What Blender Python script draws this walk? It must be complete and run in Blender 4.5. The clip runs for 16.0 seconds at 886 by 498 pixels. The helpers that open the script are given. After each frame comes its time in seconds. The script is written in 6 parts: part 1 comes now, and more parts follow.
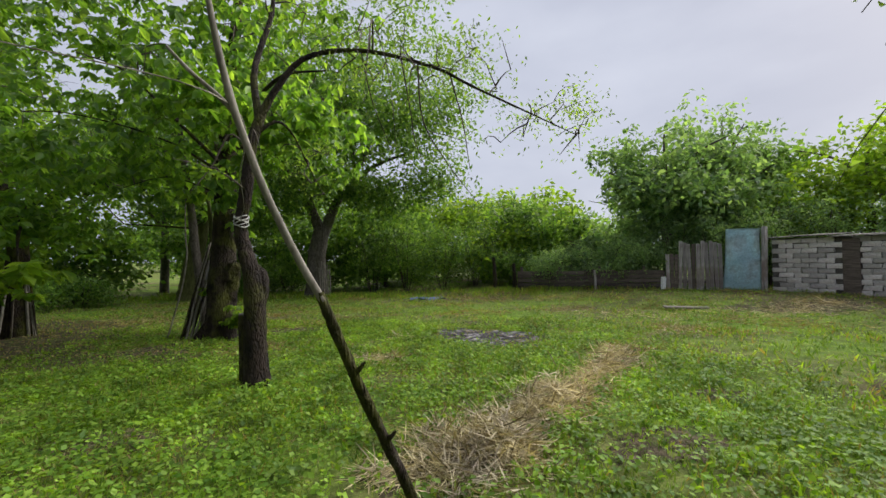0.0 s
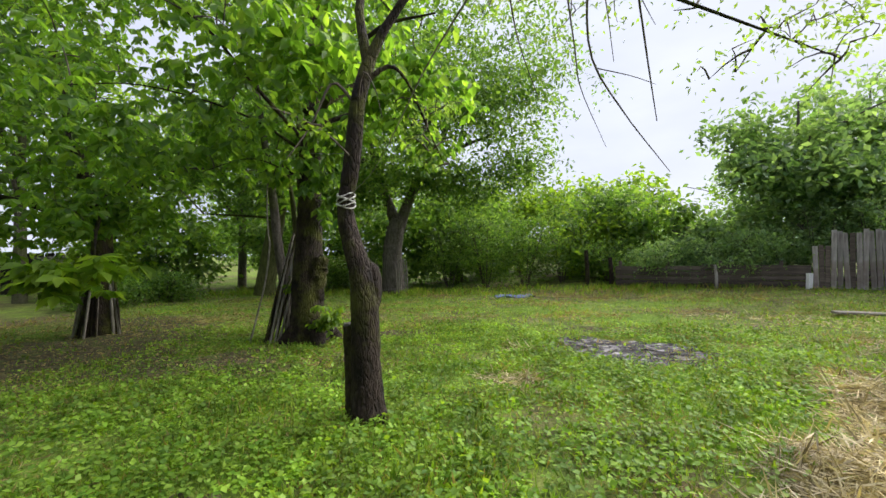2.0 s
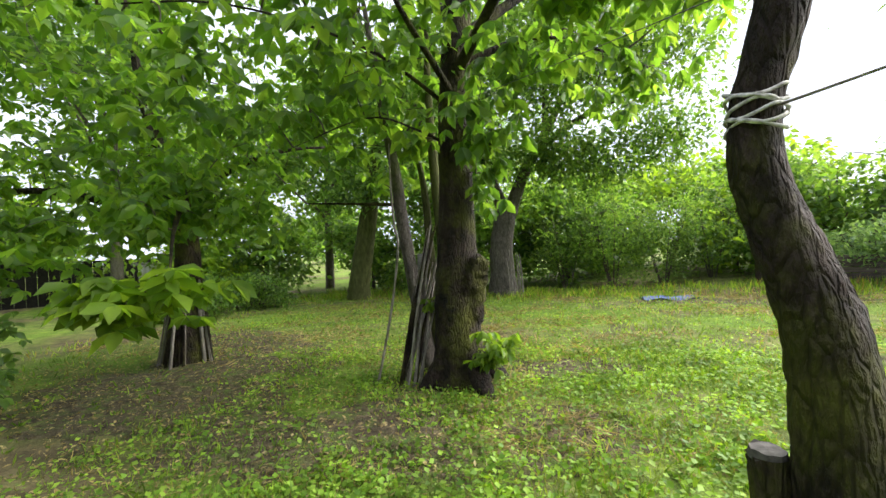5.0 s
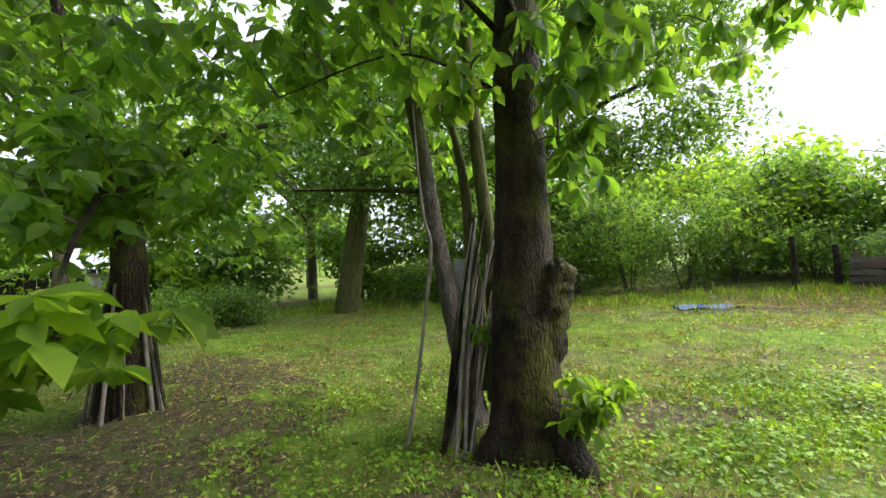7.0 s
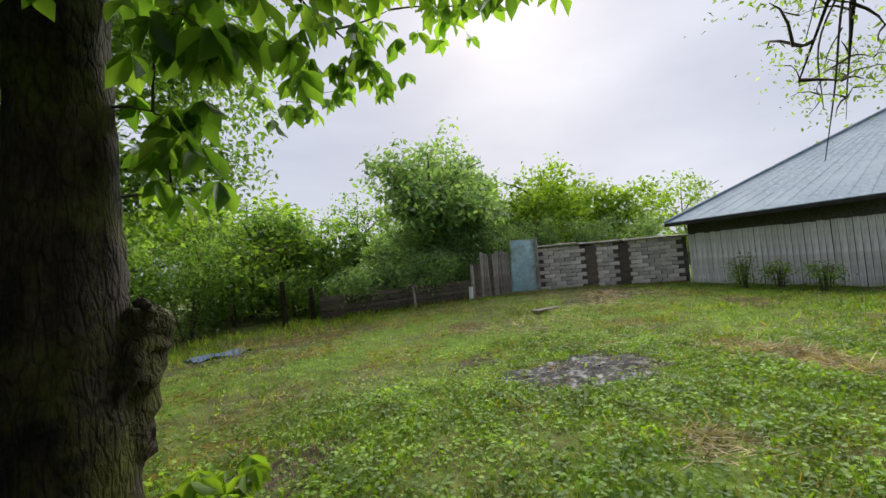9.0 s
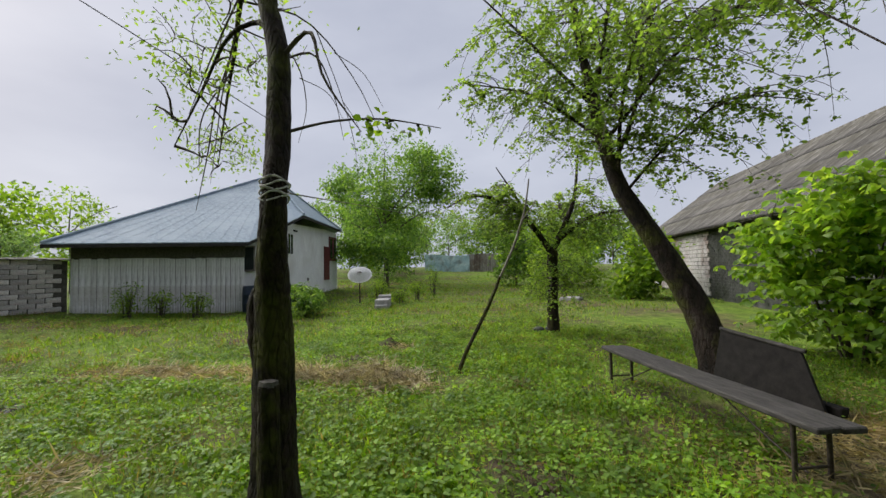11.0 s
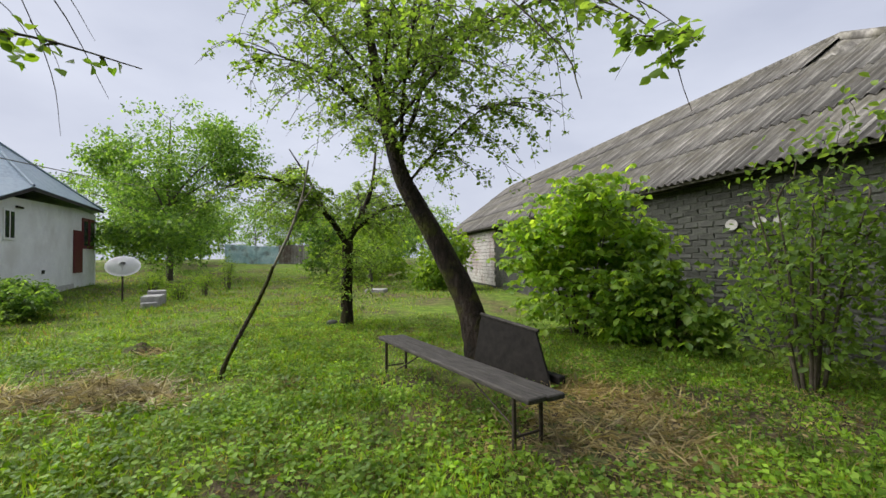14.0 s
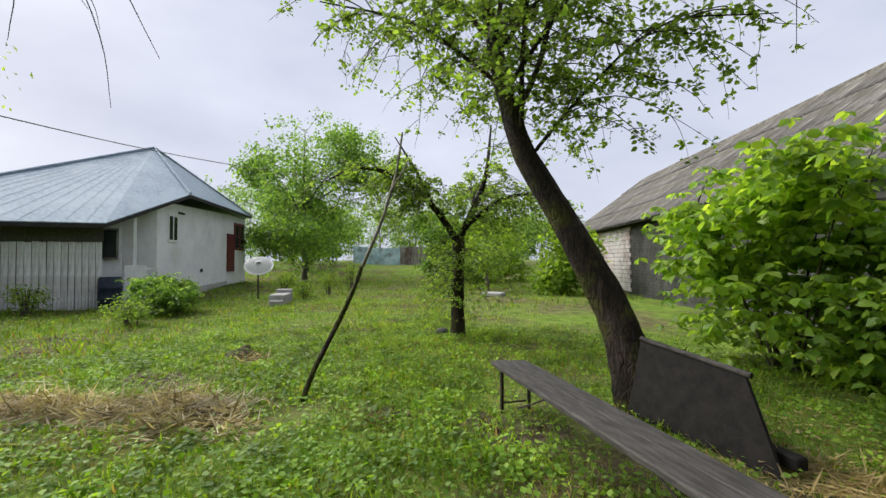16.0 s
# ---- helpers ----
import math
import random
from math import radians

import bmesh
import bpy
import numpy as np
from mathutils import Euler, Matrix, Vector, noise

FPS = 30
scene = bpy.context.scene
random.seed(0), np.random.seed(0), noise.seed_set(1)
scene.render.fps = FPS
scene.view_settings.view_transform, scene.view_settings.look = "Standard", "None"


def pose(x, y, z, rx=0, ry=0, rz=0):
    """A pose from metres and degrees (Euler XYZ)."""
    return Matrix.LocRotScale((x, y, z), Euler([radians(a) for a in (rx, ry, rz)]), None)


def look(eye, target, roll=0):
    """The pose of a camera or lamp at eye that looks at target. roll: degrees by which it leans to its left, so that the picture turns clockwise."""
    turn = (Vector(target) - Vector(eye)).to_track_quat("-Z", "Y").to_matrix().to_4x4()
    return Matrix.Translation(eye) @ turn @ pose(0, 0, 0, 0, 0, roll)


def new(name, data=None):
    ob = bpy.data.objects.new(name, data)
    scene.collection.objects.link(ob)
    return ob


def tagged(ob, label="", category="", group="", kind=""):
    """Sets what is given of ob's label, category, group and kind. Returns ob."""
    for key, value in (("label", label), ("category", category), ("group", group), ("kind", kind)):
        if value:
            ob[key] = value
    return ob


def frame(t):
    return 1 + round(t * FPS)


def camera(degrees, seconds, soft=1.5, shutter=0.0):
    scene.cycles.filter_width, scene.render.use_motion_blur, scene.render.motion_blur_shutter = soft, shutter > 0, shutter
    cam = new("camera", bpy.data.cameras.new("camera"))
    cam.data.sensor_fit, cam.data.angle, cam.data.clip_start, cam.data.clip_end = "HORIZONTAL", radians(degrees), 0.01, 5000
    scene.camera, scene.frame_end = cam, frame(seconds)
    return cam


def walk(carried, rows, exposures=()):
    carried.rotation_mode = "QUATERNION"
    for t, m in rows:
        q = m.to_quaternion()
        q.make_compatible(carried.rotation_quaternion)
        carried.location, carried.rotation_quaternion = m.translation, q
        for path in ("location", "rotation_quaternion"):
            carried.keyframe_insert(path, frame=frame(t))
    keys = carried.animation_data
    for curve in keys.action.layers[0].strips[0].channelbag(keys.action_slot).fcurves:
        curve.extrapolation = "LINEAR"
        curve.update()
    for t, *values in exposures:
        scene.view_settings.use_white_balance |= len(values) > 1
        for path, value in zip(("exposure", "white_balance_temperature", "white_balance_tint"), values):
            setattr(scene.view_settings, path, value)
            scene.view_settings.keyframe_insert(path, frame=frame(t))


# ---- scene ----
cam = camera(92.7, 16.0)
PATH = [
    (0, (0.613, -0.132, 1.5), (0.523, 1.865, 1.545), -0.8),
    (0.5, (0.337, 0.214, 1.5), (-0.022, 2.181, 1.542), -0.6),
    (1, (0.002, 0.517, 1.524), (-0.381, 2.48, 1.558), -0.9),
    (1.5, (-0.224, 0.918, 1.486), (-0.608, 2.88, 1.515), -1.4),
    (2, (-0.512, 1.237, 1.494), (-0.868, 3.205, 1.514), -0.9),
    (2.5, (-0.823, 1.547, 1.527), (-1.152, 3.52, 1.546), -0.9),
    (3, (-1.179, 1.96, 1.529), (-1.644, 3.905, 1.561), -2.1),
    (3.5, (-1.572, 2.27, 1.511), (-2.097, 4.2, 1.546), -1.6),
    (4, (-1.904, 2.619, 1.51), (-2.47, 4.537, 1.528), -1.9),
    (4.5, (-2.258, 2.961, 1.55), (-2.887, 4.859, 1.566), -2.0),
    (5, (-2.612, 3.246, 1.584), (-3.266, 5.136, 1.583), -2.7),
    (5.2, (-2.732, 3.354, 1.567), (-3.392, 5.242, 1.57), -2.8),
    (7.3, (-3.935, 4.725, 1.6), (-4.434, 6.661, 1.628), -3.6),
    (7.5, (-4.074, 4.845, 1.619), (-4.444, 6.811, 1.634), -3.6),
    (8, (-4.348, 5.299, 1.642), (-4.261, 7.297, 1.605), -1.2),
    (8.5, (-4.314, 5.387, 1.512), (-3.551, 7.234, 1.592), -4.7),
    (9, (-4.35, 5.447, 1.532), (-2.861, 6.779, 1.62), -4.9),
    (9.5, (-4.391, 5.502, 1.5), (-2.462, 6.03, 1.557), -3.5),
    (10, (-4.525, 5.353, 1.51), (-2.529, 5.243, 1.573), -3.1),
    (10.2, (-4.588, 5.294, 1.502), (-2.611, 4.993, 1.568), -2.5),
    (12.3, (-4.843, 5.262, 1.524), (-3.546, 3.743, 1.628), -0.6),
    (12.5, (-4.845, 5.265, 1.509), (-3.559, 3.738, 1.615), -0.4),
    (13, (-4.871, 5.178, 1.481), (-3.629, 3.614, 1.576), -0.4),
    (13.5, (-4.939, 4.893, 1.464), (-3.732, 3.3, 1.532), -1.4),
    (14, (-4.853, 4.675, 1.453), (-3.665, 3.066, 1.493), -0.4),
    (14.5, (-4.631, 4.393, 1.479), (-3.448, 2.781, 1.515), 0.7),
    (15, (-4.392, 4.129, 1.431), (-3.026, 2.669, 1.471), 0.3),
    (15.5, (-4.18, 3.861, 1.457), (-2.654, 2.569, 1.506), -0.3),
    (16, (-3.9, 3.649, 1.417), (-2.316, 2.428, 1.469), -0.2),
]
EXPOSURES = [(0.0, 0.54), (1.0, 0.90), (2.0, 1.05), (3.5, 1.22), (4.5, 1.58), (5.0, 1.78), (7.5, 1.66), (8.0, 1.58), (8.5, 1.2), (9.0, 0.62), (9.5, 0.36), (12.5, 0.58), (13.5, 0.68), (14.5, 0.70), (16.0, 0.78)]
walk(cam, [(t, look(eye, target, roll)) for t, eye, target, roll in PATH], EXPOSURES)

# ---- world, sun ----
SUN_DIR = Vector((0.74, 0.44, 0.60)).normalized()
world = bpy.data.worlds.new("overcast_sky")
scene.world = world
world.use_nodes = True
wn, wl = world.node_tree.nodes, world.node_tree.links
wn.clear()
w_out = wn.new("ShaderNodeOutputWorld")
w_bg = wn.new("ShaderNodeBackground")
w_sky = wn.new("ShaderNodeTexSky")
w_sky.sky_type = "NISHITA"
w_sky.sun_disc = False
w_sky.sun_elevation = math.asin(SUN_DIR.z)
w_sky.sun_rotation = math.atan2(SUN_DIR.x, SUN_DIR.y)
w_sky.dust_density = 4.0
w_co = wn.new("ShaderNodeTexCoord")
w_map = wn.new("ShaderNodeMapping")
w_map.inputs["Scale"].default_value = (1.0, 1.0, 2.6)
w_noise = wn.new("ShaderNodeTexNoise")
w_noise.inputs["Scale"].default_value = 2.2
w_noise.inputs["Detail"].default_value = 5.0
w_ramp = wn.new("ShaderNodeValToRGB")
w_ramp.color_ramp.elements[0].position = 0.30
w_ramp.color_ramp.elements[0].color = (7.5, 8.0, 9.8, 1)
w_ramp.color_ramp.elements[1].position = 0.72
w_ramp.color_ramp.elements[1].color = (10.0, 10.5, 12.2, 1)
w_mix = wn.new("ShaderNodeMixRGB")
w_mix.inputs[0].default_value = 0.88
wl.new(w_co.outputs["Generated"], w_map.inputs["Vector"])
wl.new(w_map.outputs["Vector"], w_noise.inputs["Vector"])
wl.new(w_noise.outputs["Fac"], w_ramp.inputs["Fac"])
wl.new(w_sky.outputs["Color"], w_mix.inputs[1])
wl.new(w_ramp.outputs["Color"], w_mix.inputs[2])
wl.new(w_mix.outputs["Color"], w_bg.inputs["Color"])
w_bg.inputs["Strength"].default_value = 0.050
wl.new(w_bg.outputs["Background"], w_out.inputs["Surface"])

sun_data = bpy.data.lights.new("sun", "SUN")
sun_data.energy = 5.0
sun_data.angle = radians(75)
sun_data.color = (1.0, 0.97, 0.92)
sun = new("sun", sun_data)
sun.matrix_world = look(SUN_DIR * 50, (0, 0, 0))

# ---- materials ----
def material(name):
    m = bpy.data.materials.new(name)
    m.use_nodes = True
    n, l = m.node_tree.nodes, m.node_tree.links
    n.clear()
    out = n.new("ShaderNodeOutputMaterial")
    b = n.new("ShaderNodeBsdfPrincipled")
    l.new(b.outputs[0], out.inputs[0])
    return m, n, l, b, out


def ramp(n, l, fac, stops):
    r = n.new("ShaderNodeValToRGB")
    e = r.color_ramp.elements
    while len(e) < len(stops):
        e.new(0.5)
    for k, (p, c) in enumerate(stops):
        e[k].position = p
        e[k].color = (*c, 1)
    l.new(fac, r.inputs["Fac"])
    return r.outputs["Color"]


def noise_node(n, l, vec, scale, detail=4, rough=0.55):
    t = n.new("ShaderNodeTexNoise")
    t.inputs["Scale"].default_value = scale
    t.inputs["Detail"].default_value = detail
    t.inputs["Roughness"].default_value = rough
    l.new(vec, t.inputs["Vector"])
    return t.outputs["Fac"]


def coords(n, l, scale=(1, 1, 1), kind="Object"):
    c = n.new("ShaderNodeTexCoord")
    m = n.new("ShaderNodeMapping")
    m.inputs["Scale"].default_value = scale
    l.new(c.outputs[kind], m.inputs["Vector"])
    return m.outputs["Vector"]


def mix(n, l, fac, a, b, mode="MIX"):
    x = n.new("ShaderNodeMixRGB")
    x.blend_type = mode
    for s, v in ((0, fac), (1, a), (2, b)):
        if isinstance(v, (int, float)):
            x.inputs[s].default_value = v
        elif isinstance(v, tuple):
            x.inputs[s].default_value = (*v, 1)
        else:
            l.new(v, x.inputs[s])
    return x.outputs[0]


def bump(n, l, b, height, strength=0.5, distance=0.02):
    k = n.new("ShaderNodeBump")
    k.inputs["Strength"].default_value = strength
    k.inputs["Distance"].default_value = distance
    l.new(height, k.inputs["Height"])
    l.new(k.outputs[0], b.inputs["Normal"])


def leaf_material(name, dark, mid, light, glow=0.45, rough=0.45, gloss=0.3, dry=None, patch_lo=(0.66, 0.64, 0.70), patch_hi=(1.22, 1.20, 1.05)):
    m, n, l, b, out = material(name)
    g = n.new("ShaderNodeNewGeometry")
    stops = [(0.0, dark), (0.5, mid), (1.0, light)]
    if dry:
        stops = [(0.0, dry), (0.12, dry), (0.16, dark), (0.55, mid), (1.0, light)]
    col = ramp(n, l, g.outputs["Random Per Island"], stops)
    var = noise_node(n, l, coords(n, l), 0.7, 2)
    tone = ramp(n, l, var, [(0.3, (0.62, 0.66, 0.66)), (0.7, (1.15, 1.12, 1.0))])
    col = mix(n, l, 1.0, col, tone, "MULTIPLY")
    patchy = noise_node(n, l, coords(n, l), 2.6, 3, 0.6)
    col = mix(n, l, 1.0, col, ramp(n, l, patchy, [(0.32, patch_lo), (0.68, patch_hi)]), "MULTIPLY")
    l.new(col, b.inputs["Base Color"])
    b.inputs["Roughness"].default_value = rough
    b.inputs["Specular IOR Level"].default_value = gloss
    t = n.new("ShaderNodeBsdfTranslucent")
    tc = mix(n, l, 1.0, col, (2.25, 2.15, 0.80), "MULTIPLY")
    l.new(tc, t.inputs["Color"])
    mx = n.new("ShaderNodeMixShader")
    mx.inputs[0].default_value = glow
    l.new(b.outputs[0], mx.inputs[1])
    l.new(t.outputs[0], mx.inputs[2])
    l.new(mx.outputs[0], out.inputs[0])
    return m


def surface(name, stops, scale=(1, 1, 1), freq=6, rough=0.8, bump_s=0.4, bump_d=0.01, fine=60, stain=None, piece=0.0, metal=0.0, stain_freq=0.8, gloss=0.2, cracks=0.0):
    """Noise-graded colour at two scales, with relief."""
    m, n, l, b, out = material(name)
    v = coords(n, l, scale)
    f1 = noise_node(n, l, v, freq, 6, 0.6)
    col = ramp(n, l, f1, stops)
    f2 = noise_node(n, l, v, fine, 3, 0.6)
    col = mix(n, l, 1.0, col, ramp(n, l, f2, [(0.3, (0.75, 0.75, 0.75)), (0.7, (1.15, 1.15, 1.15))]), "MULTIPLY")
    if stain:
        f3 = noise_node(n, l, coords(n, l), stain_freq, 4, 0.65)
        r = n.new("ShaderNodeValToRGB")
        r.color_ramp.elements[0].position, r.color_ramp.elements[1].position = 0.48, 0.66
        l.new(f3, r.inputs["Fac"])
        col = mix(n, l, r.outputs["Color"], col, stain)
    crack = None
    if cracks:
        vo = n.new("ShaderNodeTexVoronoi")
        vo.feature = "DISTANCE_TO_EDGE"
        vo.inputs["Scale"].default_value = cracks
        wob = n.new("ShaderNodeVectorMath")
        wob.operation = "ADD"
        nz = n.new("ShaderNodeTexNoise")
        nz.inputs["Scale"].default_value = 7.0
        l.new(v, nz.inputs["Vector"])
        sc = n.new("ShaderNodeVectorMath")
        sc.operation = "SCALE"
        sc.inputs["Scale"].default_value = 0.09
        l.new(nz.outputs["Color"], sc.inputs[0])
        l.new(v, wob.inputs[0])
        l.new(sc.outputs[0], wob.inputs[1])
        l.new(wob.outputs[0], vo.inputs["Vector"])
        cr = n.new("ShaderNodeValToRGB")
        cr.color_ramp.elements[0].position, cr.color_ramp.elements[1].position = 0.0, 0.16
        cr.color_ramp.elements[0].color = (0.68, 0.66, 0.65, 1)
        l.new(vo.outputs["Distance"], cr.inputs["Fac"])
        crack = cr.outputs["Color"]
        col = mix(n, l, 1.0, col, crack, "MULTIPLY")
    if piece:
        oi = n.new("ShaderNodeObjectInfo")
        col = mix(n, l, 1.0, col, ramp(n, l, oi.outputs["Random"], [(0, (1 - piece,) * 3), (1, (1 + piece,) * 3)]), "MULTIPLY")
    l.new(col, b.inputs["Base Color"])
    b.inputs["Roughness"].default_value = rough
    b.inputs["Metallic"].default_value = metal
    b.inputs["Specular IOR Level"].default_value = gloss
    add = n.new("ShaderNodeMath")
    add.operation = "ADD"
    l.new(f1, add.inputs[0])
    l.new(f2, add.inputs[1])
    height = add.outputs[0]
    if crack is not None:
        more = n.new("ShaderNodeMath")
        more.operation = "ADD"
        l.new(height, more.inputs[0])
        l.new(crack, more.inputs[1])
        height = more.outputs[0]
    bump(n, l, b, height, bump_s, bump_d)
    return m


M = {}
M["bark"] = surface("dark_mossy_bark", [(0.32, (0.007, 0.0055, 0.005)), (0.50, (0.029, 0.020, 0.015)), (0.62, (0.047, 0.033, 0.026)), (0.78, (0.11, 0.098, 0.09))], (1, 1, 0.3), 9, 0.8, 1.0, 0.045, 60, (0.070, 0.072, 0.012), stain_freq=2.6, cracks=22)
M["bark_grey"] = surface("grey_bark", [(0.3, (0.05, 0.042, 0.035)), (0.7, (0.17, 0.15, 0.13))], (1, 1, 0.3), 18, 0.85, 0.8, 0.02, 80, (0.08, 0.09, 0.035), cracks=30)
M["bark_moss"] = surface("moss_covered_bark", [(0.3, (0.04, 0.04, 0.015)), (0.7, (0.11, 0.12, 0.04))], (1, 1, 0.3), 14, 0.9, 0.8, 0.02, 70)
M["twig"] = surface("thin_twig_bark", [(0.3, (0.05, 0.04, 0.032)), (0.7, (0.12, 0.10, 0.08))], (1, 1, 1), 12, 0.85, 0.3, 0.004)
M["stick"] = surface("bare_grey_stick", [(0.3, (0.11, 0.095, 0.08)), (0.7, (0.30, 0.27, 0.23))], (1, 1, 0.3), 20, 0.8, 0.4, 0.006)
M["cut"] = surface("weathered_cut_wood", [(0.3, (0.05, 0.045, 0.04)), (0.7, (0.13, 0.12, 0.11))], (1, 1, 1), 20, 0.8, 0.4, 0.006)
# Dark board wood, colour lowered further to hold the shade behind the bench.
M["wood_dark"] = surface("dark_board_shade_toned", [(0.3, (0.007, 0.006, 0.006)), (0.7, (0.022, 0.019, 0.018))], (1, 1, 1), 10, 0.8, 0.4, 0.006, 90)
M["wood_seat"] = surface("weathered_seat_plank", [(0.3, (0.022, 0.020, 0.019)), (0.7, (0.085, 0.078, 0.073))], (1, 6, 6), 6, 0.75, 0.5, 0.006, 50)
M["wood_grey"] = surface("weathered_grey_board", [(0.3, (0.16, 0.145, 0.135)), (0.7, (0.42, 0.39, 0.37))], (6, 6, 0.7), 3, 0.85, 0.5, 0.006, 40, (0.14, 0.10, 0.085), 0.25)
M["wood_old"] = surface("old_brown_rail", [(0.3, (0.05, 0.04, 0.033)), (0.7, (0.16, 0.13, 0.11))], (0.7, 6, 6), 4, 0.85, 0.5, 0.006, 40, None, 0.3)
M["white_board"] = surface("peeling_whitewashed_board", [(0.34, (0.38, 0.37, 0.37)), (0.5, (0.68, 0.67, 0.68)), (0.7, (0.80, 0.79, 0.80))], (5, 5, 0.5), 2.6, 0.85, 0.4, 0.006, 30, (0.40, 0.37, 0.34), 0.10, stain_freq=0.9)
M["plaster"] = surface("white_plaster", [(0.3, (0.72, 0.72, 0.73)), (0.7, (0.82, 0.82, 0.82))], (1, 1, 1), 2, 0.85, 0.2, 0.004, 50, (0.62, 0.61, 0.60))
M["plinth"] = surface("grey_plinth", [(0.3, (0.34, 0.33, 0.32)), (0.7, (0.5, 0.49, 0.48))], (1, 1, 1), 4, 0.9, 0.3, 0.004)
M["roof_metal"] = surface("blue_grey_sheet_roof", [(0.3, (0.235, 0.30, 0.36)), (0.7, (0.275, 0.34, 0.40))], (1, 1, 1), 0.5, 0.55, 0.08, 0.004, 10, (0.30, 0.36, 0.415))
M["sheet"] = surface("dented_blue_steel_sheet", [(0.3, (0.30, 0.45, 0.53)), (0.5, (0.46, 0.62, 0.69)), (0.7, (0.70, 0.79, 0.83))], (1, 1, 1), 1.5, 0.5, 0.3, 0.03, 20, (0.24, 0.28, 0.30), stain_freq=1.4)
M["slate"] = surface("weathered_corrugated_cement_sheet", [(0.34, (0.055, 0.051, 0.046)), (0.50, (0.138, 0.130, 0.118)), (0.66, (0.285, 0.270, 0.245))], (5.0, 0.30, 1), 2.2, 0.92, 0.5, 0.008, 30, (0.075, 0.068, 0.045), 0.22, stain_freq=0.9)
M["brick"] = surface("grey_washed_block", [(0.3, (0.36, 0.34, 0.33)), (0.55, (0.58, 0.55, 0.53)), (0.72, (0.74, 0.71, 0.69))], (1, 1, 1), 5, 0.92, 0.7, 0.02, 40, (0.30, 0.22, 0.20), 0.3, stain_freq=0.6)
M["mortar"] = surface("dark_mortar", [(0.3, (0.06, 0.055, 0.05)), (0.7, (0.14, 0.13, 0.12))], (1, 1, 1), 8, 0.95)
# Block grey taken darker so the colour holds the barn eave's shade.
M["barn_wall"] = surface("eave_shade_grey_barn_block", [(0.3, (0.036, 0.038, 0.034)), (0.7, (0.092, 0.094, 0.084))], (1, 1, 1), 5, 0.92, 0.6, 0.012, 40, (0.034, 0.040, 0.026), 0.25, stain_freq=1.5)
# Board tone with shadow put into the colour; used below eaves and in openings.
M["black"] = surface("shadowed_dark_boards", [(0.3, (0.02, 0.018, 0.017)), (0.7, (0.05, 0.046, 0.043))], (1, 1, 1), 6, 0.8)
M["maroon"] = surface("maroon_paint", [(0.3, (0.10, 0.022, 0.028)), (0.7, (0.15, 0.035, 0.04))], (1, 1, 1), 6, 0.5, 0.1)
M["white"] = surface("white_paint", [(0.3, (0.70, 0.70, 0.70)), (0.7, (0.82, 0.82, 0.82))], (1, 1, 1), 5, 0.5, 0.1, 0.002)
M["steel"] = surface("rusty_steel_bar", [(0.3, (0.03, 0.025, 0.022)), (0.7, (0.09, 0.07, 0.06))], (1, 1, 1), 20, 0.6, 0.3, 0.003, metal=0.4)
M["rope"] = surface("pale_rope", [(0.3, (0.35, 0.33, 0.31)), (0.7, (0.66, 0.64, 0.62))], (1, 1, 1), 60, 0.9, 0.4, 0.003)
M["barrel"] = surface("dark_blue_plastic", [(0.3, (0.012, 0.020, 0.034)), (0.7, (0.024, 0.036, 0.056))], (1, 1, 1), 5, 0.45, 0.1, 0.002)
M["wire"] = surface("dark_cable", [(0.3, (0.05, 0.05, 0.05)), (0.7, (0.12, 0.12, 0.12))], (1, 1, 1), 20, 0.6, 0.1)
M["concrete"] = surface("grey_concrete", [(0.3, (0.26, 0.25, 0.24)), (0.7, (0.42, 0.41, 0.39))], (1, 1, 1), 6, 0.9, 0.4, 0.006)
M["ash"] = surface("wet_ash_and_char", [(0.40, (0.018, 0.016, 0.016)), (0.50, (0.060, 0.055, 0.058)), (0.63, (0.28, 0.265, 0.28)), (0.76, (0.52, 0.50, 0.52))], (1, 1.6, 1), 6.0, 0.85, 0.6, 0.02, 45, (0.020, 0.018, 0.016), stain_freq=1.6)
M["soil"] = surface("bare_brown_soil", [(0.32, (0.035, 0.026, 0.016)), (0.5, (0.085, 0.066, 0.040)), (0.68, (0.18, 0.145, 0.09))], (1, 1, 1), 11, 0.95, 1.0, 0.04, 50, (0.085, 0.125, 0.025), stain_freq=4.5)
M["straw"] = leaf_material("dry_straw", (0.11, 0.085, 0.05), (0.44, 0.37, 0.26), (0.70, 0.62, 0.48), 0.15, 0.7)
M["dry_grass"] = leaf_material("dry_blade", (0.16, 0.12, 0.06), (0.29, 0.23, 0.12), (0.40, 0.34, 0.19), 0.25, 0.7)
M["blue_rag"] = surface("faded_blue_cloth", [(0.3, (0.06, 0.08, 0.17)), (0.7, (0.13, 0.16, 0.28))], (1, 1, 1), 8, 0.9)
M["glass"] = surface("dark_window_glass", [(0.3, (0.02, 0.022, 0.025)), (0.7, (0.035, 0.04, 0.045))], (1, 1, 1), 2, 0.08, 0.0)
M["leaf_big"] = leaf_material("large_fresh_leaf", (0.064, 0.145, 0.028), (0.125, 0.245, 0.044), (0.210, 0.335, 0.072), 0.6, 0.38, 0.5)
M["leaf_far"] = leaf_material("mixed_green_leaf", (0.050, 0.112, 0.032), (0.105, 0.205, 0.052), (0.175, 0.285, 0.082), 0.58, 0.4, 0.45)
M["leaf_yel"] = leaf_material("yellow_green_leaf", (0.080, 0.160, 0.022), (0.145, 0.250, 0.034), (0.22, 0.33, 0.055), 0.58)
